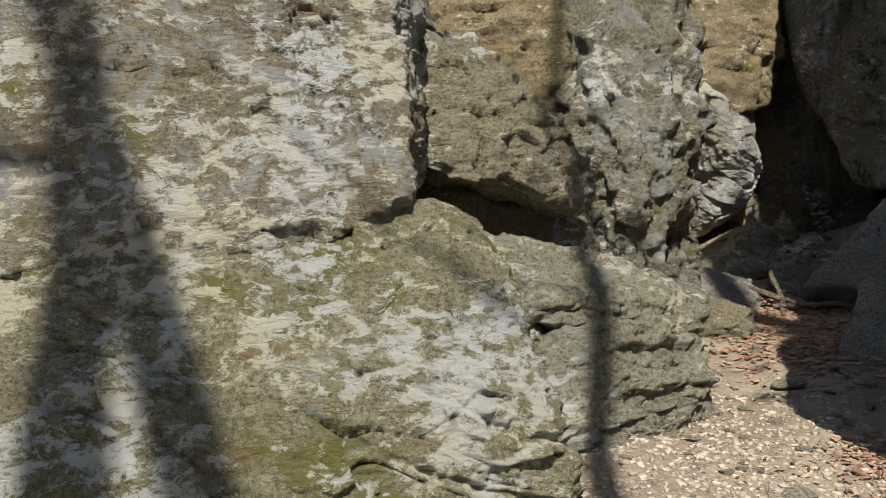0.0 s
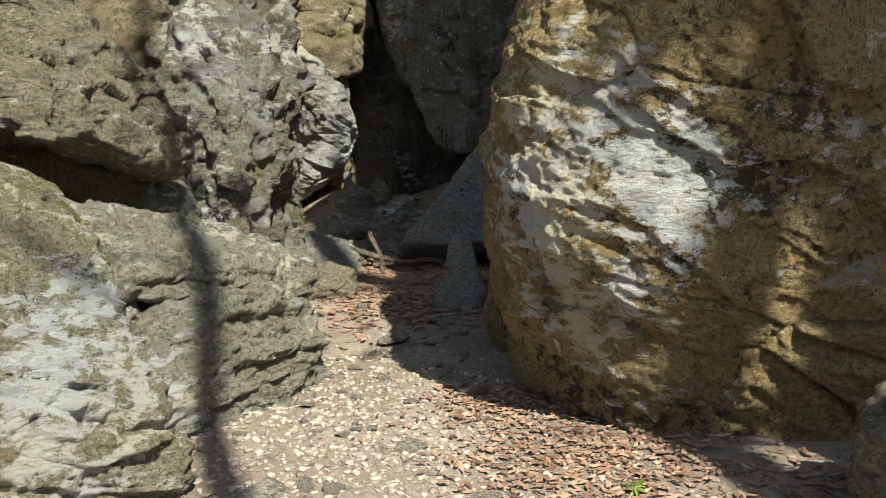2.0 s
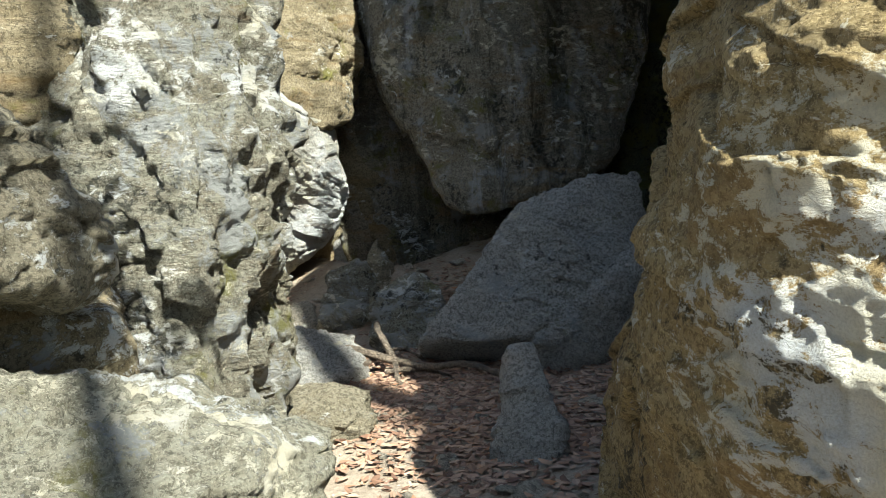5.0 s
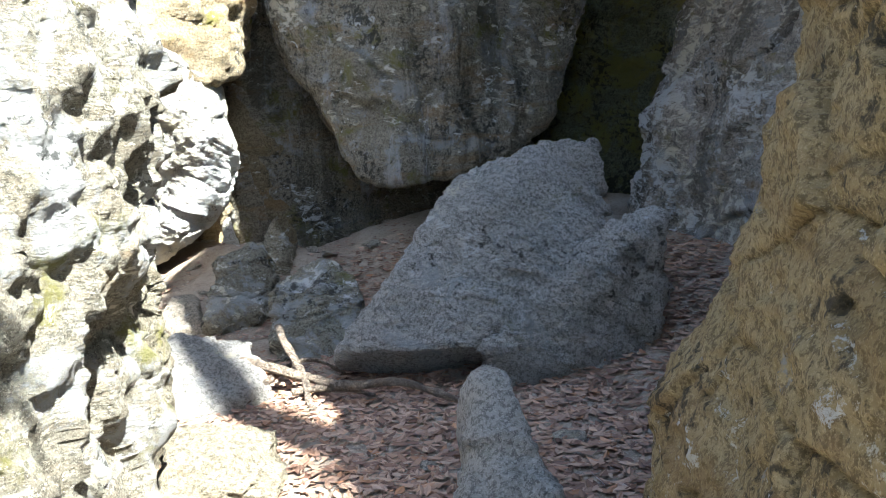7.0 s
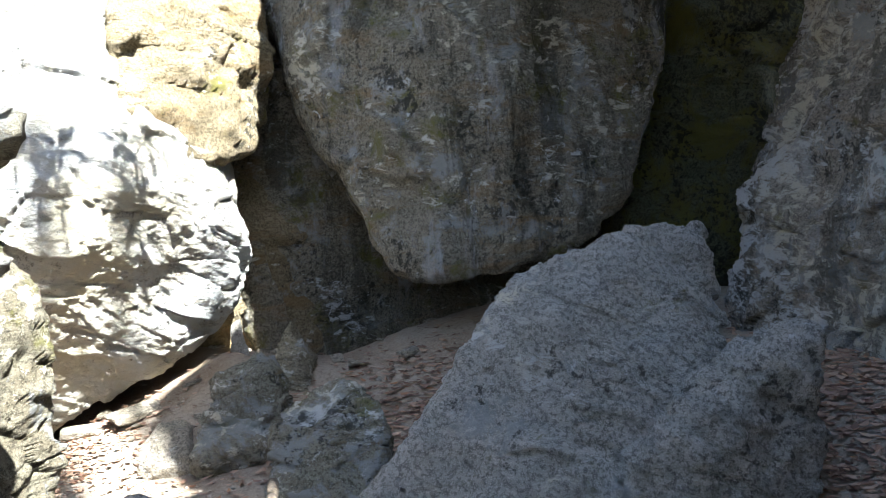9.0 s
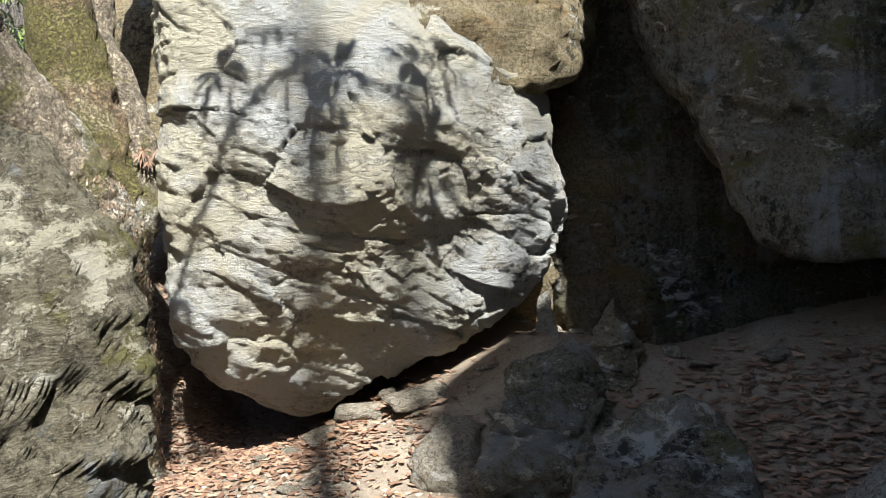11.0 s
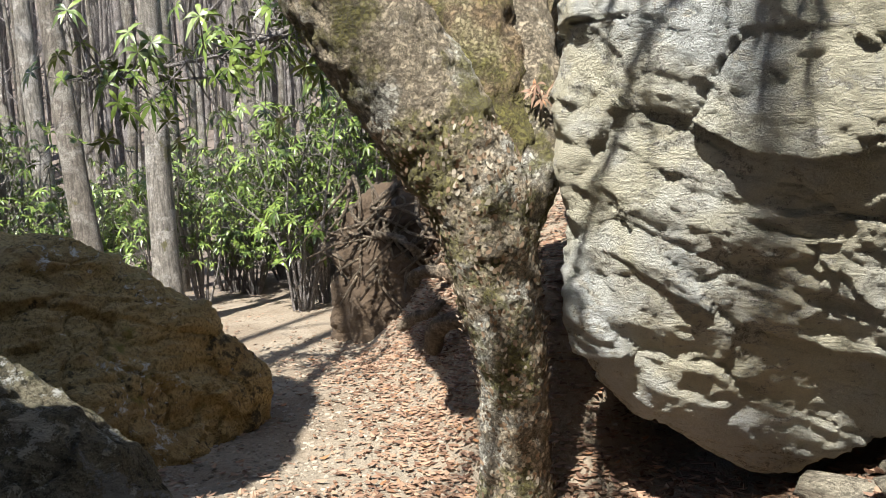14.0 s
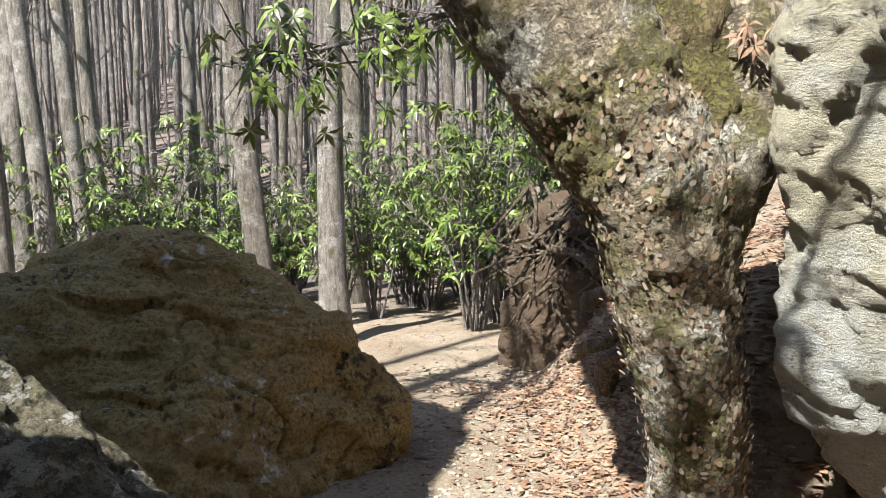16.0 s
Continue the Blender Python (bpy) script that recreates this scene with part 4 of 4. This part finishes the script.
for x, y, s, g, label in ((0.72, 3.35, 1.7, 20, "large pale flat stone set in the path"), (0.55, 3.2, 1.2, 80, "large pale flat stone set in the path"), (1.45, 3.55, 1.0, 10, "pale slab of stone flush with the path"), (1.5, 2.9, 0.9, 50, "pale slab of stone flush with the path"), (3.35, 11.65, 2.6, 20, "layered pale stone under the boulder"), (3.0, 11.85, 2.3, -20, "layered pale stone under the boulder"), (2.75, 11.75, 2.2, 30, "greenish layered stone under the boulder"), (5.3, 6.1, 1.6, 40, "grey stone half buried in leaves"), (6.0, 6.6, 1.4, 0, "grey stone half buried in leaves"), (2.15, 5.4, 1.3, 0, "flat grey stone sunk in the path"), (2.7, 5.6, 1.7, 30, "flat grey stone sunk in the path"), (5.0, 11.3, 1.6, 70, "flat grey slate in the hollow"), (5.4, 11.0, 1.5, 20, "flat grey slate in the hollow")):
    ob = tagged(new("flat_stone", stone_meshes[int(abs(g)) % 8]), label, "stone")
    ob.matrix_world = pose(x, y, ground_z(x, y) + 0.015 * s, 6, -5, g) @ Matrix.Diagonal((s, s, s * 0.6, 1))

M_grit, nt, bsdf = material("grit")
geo = nt.nodes.new("ShaderNodeNewGeometry")
col = mix(nt, geo.outputs["Random Per Island"], (0.20, 0.165, 0.12), (0.44, 0.38, 0.30))
nt.links.new(col, bsdf.inputs["Base Color"])
bsdf.inputs["Roughness"].default_value = 0.9
count = 9000
sv, sf = sphere_arrays(1)
zx = np.concatenate((rng.normal(1.3, 0.7, 4500), rng.normal(2.0, 1.0, 1500), rng.normal(-0.4, 0.9, 3000)))
zy = np.concatenate((rng.normal(3.9, 1.0, 4500), rng.normal(10.8, 0.8, 1500), rng.normal(13.2, 1.4, 3000)))
zz = surface(zx, zy)
rad = rng.uniform(0.004, 0.017, count)
gv = sv[None] * (rad[:, None] * rng.uniform(0.6, 1.4, (count, 3)) * np.array([1.2, 1.2, 0.6]))[:, None, :] * rng.uniform(0.75, 1.2, (count, 12, 1)) + np.stack((zx, zy, zz + rad * 0.2), 1)[:, None, :]
gfc = (np.arange(count)[:, None, None] * 12 + sf[None]).reshape(-1, 3)
tagged(new("gravel", mesh_from("gravel", gv.reshape(-1, 3), gfc, M_grit, False)), "pale grit and small stones over the path", "gravel", kind="stuff")

# needles and twigs on the path
sticks = []
for _ in range(420):
    x, y = rr.choice(((1.4, 3.8), (1.2, 3.2), (2.2, 3.0), (-0.3, 13.0), (3.4, 7.0))) 
    x, y = x + rr.gauss(0, 0.7), y + rr.gauss(0, 0.7)
    g, ln = rr.uniform(0, 6.28), rr.uniform(0.03, 0.13)
    z = float(surface([x], [y])[0]) + 0.014
    sticks.append(tube([(x, y, z), (x + ln * math.cos(g), y + ln * math.sin(g), z + 0.01)], [0.0022, 0.0012], 4))
tagged(new("twigs", joined("twigs", sticks, M_twig)), "dry twigs and needles strewn over the ground", "twigs", kind="stuff")

# ---- root mound on the bank ----
M_mound, nt, bsdf = material("root_soil")
v = coords(nt)
nt.links.new(mix(nt, noise_tex(nt, v, 14, 7, 0.75), (0.035, 0.025, 0.016), (0.17, 0.115, 0.07)), bsdf.inputs["Base Color"])
bsdf.inputs["Roughness"].default_value = 0.95
bump(nt, bsdf, noise_tex(nt, v, 30, 6, 0.7), 0.9, 0.05)
mound = boulder("earth_mound", "dark bank of earth and matted roots above the path", rooted([(-1.95, 15.59, -0.45), (-1.76, 15.55, 0.3), (-1.5, 15.52, 0.66), (-0.95, 15.45, 0.82), (-0.54, 15.21, 0.3), (-0.67, 15.07, -0.28), (-1.28, 15.33, -0.52)], 0.1), M_mound, back=(0.9, 0.7, 0.0), kind_word="earth bank", level=6, sharp=10, rough=0.05, strata=0.03, seed=70)
for k in range(70):
    x0 = -1.9 + rr.uniform(0, 1.9)
    y0, z0 = 15.8 - (x0 + 1.9) * 0.3, rr.uniform(0.0, 0.75)
    pts = [(x0 + rr.uniform(-0.1, 0.1), y0, z0), (x0 + rr.uniform(-0.25, 0.25), y0 - 0.25, z0 - rr.uniform(0.05, 0.3)), (x0 + rr.uniform(-0.4, 0.4), y0 - 0.4, z0 - rr.uniform(0.2, 0.6))]
    tagged(new("root", limb("root", pts, rr.uniform(0.012, 0.035), 0.008, M_root, 5, 7, 0.004, 12, k)), "thin bare root hanging from the earth bank", "root", "roots of the mound")

# ---- the wood ----
TR = [(-4.54, 15.01, -0.2), (-3.97, 15.46, -0.34), (-6.29, 13.04, -0.19), (-6.77, 13.69, -0.13), (-7.83, 14.67, 0.16)]
leans = ((-0.10, -0.02), (-0.015, 0.0), (-0.08, -0.03), (-0.11, 0.0), (-0.03, -0.02))
for (x, y, z), lean, r, s in zip(TR, leans, (0.15, 0.155, 0.12, 0.13, 0.14), (21, 22, 23, 24, 25)):
    forest_tree(x, y, r, 14, lean, s, M_pale if s in (22, 24, 25) else M_trunk, 8, "tall bare tree with grey bark beside the path")
rr = random.Random(11)
kinds = [forest_tree(-14 + 2 * k, 34 + k, 0.07 + 0.022 * k, 15, (rr.uniform(-0.05, 0.03), 0), 30 + k, M_pale if k % 2 else M_trunk, 9) for k in range(6)]
placed = []
while len(placed) < 110:
    g, far = radians(rr.uniform(8, 78)), 11 + 26 * rr.random() ** 0.8
    x, y = 2.7 - far * math.sin(g), 9.1 + far * math.cos(g)
    if all((x - a) ** 2 + (y - b) ** 2 > 0.5 for a, b in placed):
        placed.append((x, y))
        s = rr.uniform(0.7, 1.25)
        t = copy_thing(kinds[rr.randrange(6)], pose(x, y, ground_z(x, y) - 0.1, rr.uniform(-4, 4), rr.uniform(-4, 4), rr.uniform(0, 360)))
        t.scale = (s, s, s)
limbs = []
for _ in range(900):
    g, far = radians(rr.uniform(5, 82)), rr.uniform(28, 75)
    x, y = 2.7 - far * math.sin(g), 9.1 + far * math.cos(g)
    z, r = ground_z(x, y) - 0.2, rr.uniform(0.06, 0.17)
    lx, tall = rr.uniform(-0.8, 0.8), rr.uniform(10, 17)
    limbs.append(tube([(x, y, z), (x + lx * 0.4, y, z + tall * 0.5), (x + lx, y, z + tall)], [r, r * 0.7, 0.02], 5))
    for _ in range(7):
        h = rr.uniform(0.25, 0.95)
        q = Vector((x + lx * h, y, z + tall * h))
        e = Vector((rr.uniform(-1.6, 1.6), rr.uniform(-0.6, 0.6), rr.uniform(0.5, 2.2)))
        limbs.append(tube([q, q + e * 0.5, q + e], [r * 0.3, r * 0.2, 0.01], 3))
tagged(new("far_wood", joined("far_wood", limbs, M_twig)), "dense bare grey trees on the far hillside", "woodland", kind="stuff")

# ---- rhododendron ----
M_rhodo, nt, bsdf = material("evergreen_leaf")
geo = nt.nodes.new("ShaderNodeNewGeometry")
col = mix(nt, geo.outputs["Random Per Island"], (0.045, 0.08, 0.014), (0.20, 0.27, 0.055))
nt.links.new(col, bsdf.inputs["Base Color"])
bsdf.inputs["Roughness"].default_value = 0.38
bsdf.inputs["Specular IOR Level"].default_value = 0.5


def whorl(at, up, rnd, leaves, size=0.13):
    """A rosette of long drooping leaves at a twig's end."""
    up = Vector(up).normalized()
    s = up.orthogonal().normalized()
    t = up.cross(s)
    turn = rnd.uniform(0, 6.28)
    for k in range(rnd.randint(6, 9)):
        g = turn + k * 0.78 + rnd.uniform(-0.2, 0.2)
        out = (s * math.cos(g) + t * math.sin(g))
        side = up.cross(out)
        ln, droop = size * rnd.uniform(0.7, 1.2), rnd.uniform(-0.1, 0.75)
        w = ln * 0.16
        mid_, tip = at + out * ln * 0.5 + up * ln * (0.15 - droop * 0.2), at + out * ln + Vector((0, 0, -droop * ln))
        leaves.append((at, mid_ - side * w, tip, mid_ + side * w))


def leaf_mesh(name, leaves):
    v, f = [], []
    for a, b, c, d in leaves:
        o = len(v)
        fold = Vector((0, 0, -0.004))
        m1 = (a + c) * 0.5 + ((b + d) * 0.5 - (a + c) * 0.5) + fold
        v += [a, b * 0.75 + a * 0.25, b * 0.75 + c * 0.25, c, d * 0.75 + c * 0.25, d * 0.75 + a * 0.25, m1]
        f += [(o, o + 1, o + 6), (o + 1, o + 2, o + 6), (o + 2, o + 3, o + 6), (o + 3, o + 4, o + 6), (o + 4, o + 5, o + 6), (o + 5, o, o + 6)]
    return mesh_from(name, [p[:] for p in v], f, M_rhodo, False)


def rhododendron(seed, tall, wide, stems, tips, label):
    rnd = random.Random(seed)
    shrub = thing("rhododendron", label, "shrub", "rhododendrons of the wood")
    wood, leaves = [], []
    for _ in range(stems):
        g = rnd.uniform(0, 6.28)
        d = Vector((math.cos(g), math.sin(g), 0)) * rnd.uniform(0.3, 1) * wide
        top = d + Vector((0, 0, tall * rnd.uniform(0.45, 1)))
        mid_ = d * 0.35 + Vector((rnd.uniform(-0.2, 0.2), rnd.uniform(-0.2, 0.2), top.z * 0.55))
        path = bend([(d.x * 0.08, d.y * 0.08, -0.2), mid_, top], 5)
        wood.append(tube(path, list(np.linspace(0.022, 0.006, len(path))), 5))
        for _ in range(tips):
            k = rnd.randint(4, len(path) - 1)
            e = Vector((rnd.uniform(-1, 1), rnd.uniform(-1, 1), rnd.uniform(-0.15, 0.9))) * rnd.uniform(0.15, 0.5)
            tip = path[k] + e
            wood.append(tube([path[k], path[k] + e * 0.6 + Vector((0, 0, -0.03)), tip], [0.007, 0.005, 0.004], 4))
            whorl(tip, e + Vector((0, 0, 0.35)), rnd, leaves)
    part("stemwork", joined("stemwork", wood, M_twig), shrub, kind="stuff")
    part("foliage", leaf_mesh("foliage", leaves), shrub, kind="stuff")
    return shrub


shrubs = [rhododendron(80 + k, 2.0 + 0.25 * k, 0.9, 13, 9, "evergreen rhododendron with long drooping glossy leaves") for k in range(4)]
spots = []
for k in range(64):
    g, far = radians(rr.uniform(22, 70)), rr.uniform(10.5, 19)
    spots.append((2.7 - far * math.sin(g), 9.1 + far * math.cos(g), rr.uniform(0.7, 1.1)))
for k in range(26):
    g, far = radians(rr.uniform(18, 38)), rr.uniform(9.6, 14)
    spots.append((2.7 - far * math.sin(g), 9.1 + far * math.cos(g), rr.uniform(0.9, 1.35)))
for k, (x, y, s) in enumerate(spots):
    m = pose(x, y, ground_z(x, y), 0, 0, rr.uniform(0, 360))
    if k < 4:
        shrubs[k].matrix_basis = m
    else:
        t = copy_thing(shrubs[k % 4], m)
        t.scale = (s, s, s)

# leafy boughs that hang over the path
def bough(label, points, tips, seed, size=0.15, reach=0.45):
    rnd = random.Random(seed)
    path = bend(points, 8)
    ob = thing("rhododendron_bough", label, "branch", at=tuple(path[0]))
    wood, leaves = [tube(path, list(np.linspace(0.03, 0.008, len(path))), 7)], []
    for _ in range(tips):
        q = path[rnd.randint(3, len(path) - 1)]
        e = Vector((rnd.uniform(-1, 1), rnd.uniform(-1, 1), rnd.uniform(-0.9, 0.5))) * rnd.uniform(0.3, 1) * reach
        wood.append(tube([q, q + e * 0.5 + Vector((0, 0, -0.04)), q + e], [0.008, 0.006, 0.004], 4))
        whorl(q + e, e + Vector((0, 0, 0.2)), rnd, leaves, size)
    part("stemwork", joined("stemwork", wood, M_twig), ob, kind="stuff")
    part("foliage", leaf_mesh("foliage", leaves), ob, kind="stuff")
    return ob


bough("leafy rhododendron bough hanging over the path", [(-0.23, 14.01, 2.37), (-0.68, 13.74, 2.04), (-1.01, 13.44, 1.83), (-1.41, 13.1, 1.69), (-2.06, 12.82, 1.62)], 120, 90, 0.13, 0.75)
bough("leafy bough overhead, shading the pale boulder", [(1.2, 7.3, 3.0), (1.7, 8.2, 4.4), (2.5, 8.9, 4.9), (3.1, 9.1, 4.6), (3.5, 9.2, 4.2)], 30, 91, 0.24, 0.55)
bough("leafy bough overhead, dappling the rocks", [(-0.2, 5.2, 3.2), (0.3, 4.4, 4.2), (0.9, 3.8, 4.5), (1.5, 3.3, 4.3)], 44, 92, 0.16, 0.6)
# added high behind the walker, only for the shade on the ochre boulder
bough("unseen leafy bough added to shade the ochre boulder", [(3.3, -2.1, 7.9), (3.15, -2.0, 8.4), (3.0, -1.9, 9.2), (3.1, -1.9, 10.4)], 190, 93, 0.2, 0.75)

# small things near the path
for pts in ([(-1.1, 3.48, -0.02), (-0.91, 3.23, -0.02), (-0.75, 3.01, -0.02)], [(-0.95, 3.06, -0.05), (-0.8, 2.9, -0.05)]):
    tagged(new("stick", limb("stick", pts, 0.03, 0.022, M_pale, 6, 10, 0.004, 14, 4)), "short pale broken stick lying by the slab", "stick", "sticks by the slab")
leaf_list = []
for k in range(3):
    whorl(Vector((2.04, 2.69, -0.15)) + Vector((0.02 * k, 0.01 * k, 0.03)), (0.2 * k - 0.2, 0, 1), rr, leaf_list, 0.06)
tagged(new("seedling", leaf_mesh("seedling", leaf_list)), "small green seedling among dry leaves", "plant")
leaf_list = []
for k in range(4):
    whorl(Vector((1.81, 11.64, 1.13)) + Vector((rr.uniform(-0.06, 0.06), rr.uniform(-0.05, 0.05), rr.uniform(-0.1, 0.1))), (rr.uniform(-1, 1), -1, rr.uniform(-0.5, 1)), rr, leaf_list, 0.055)
clump = leaf_mesh("leaf_clump", leaf_list)
clump.materials[0] = M_leaf
tagged(new("leaf_clump", clump), "dry brown leaves caught in the fork of the tree", "leaves")
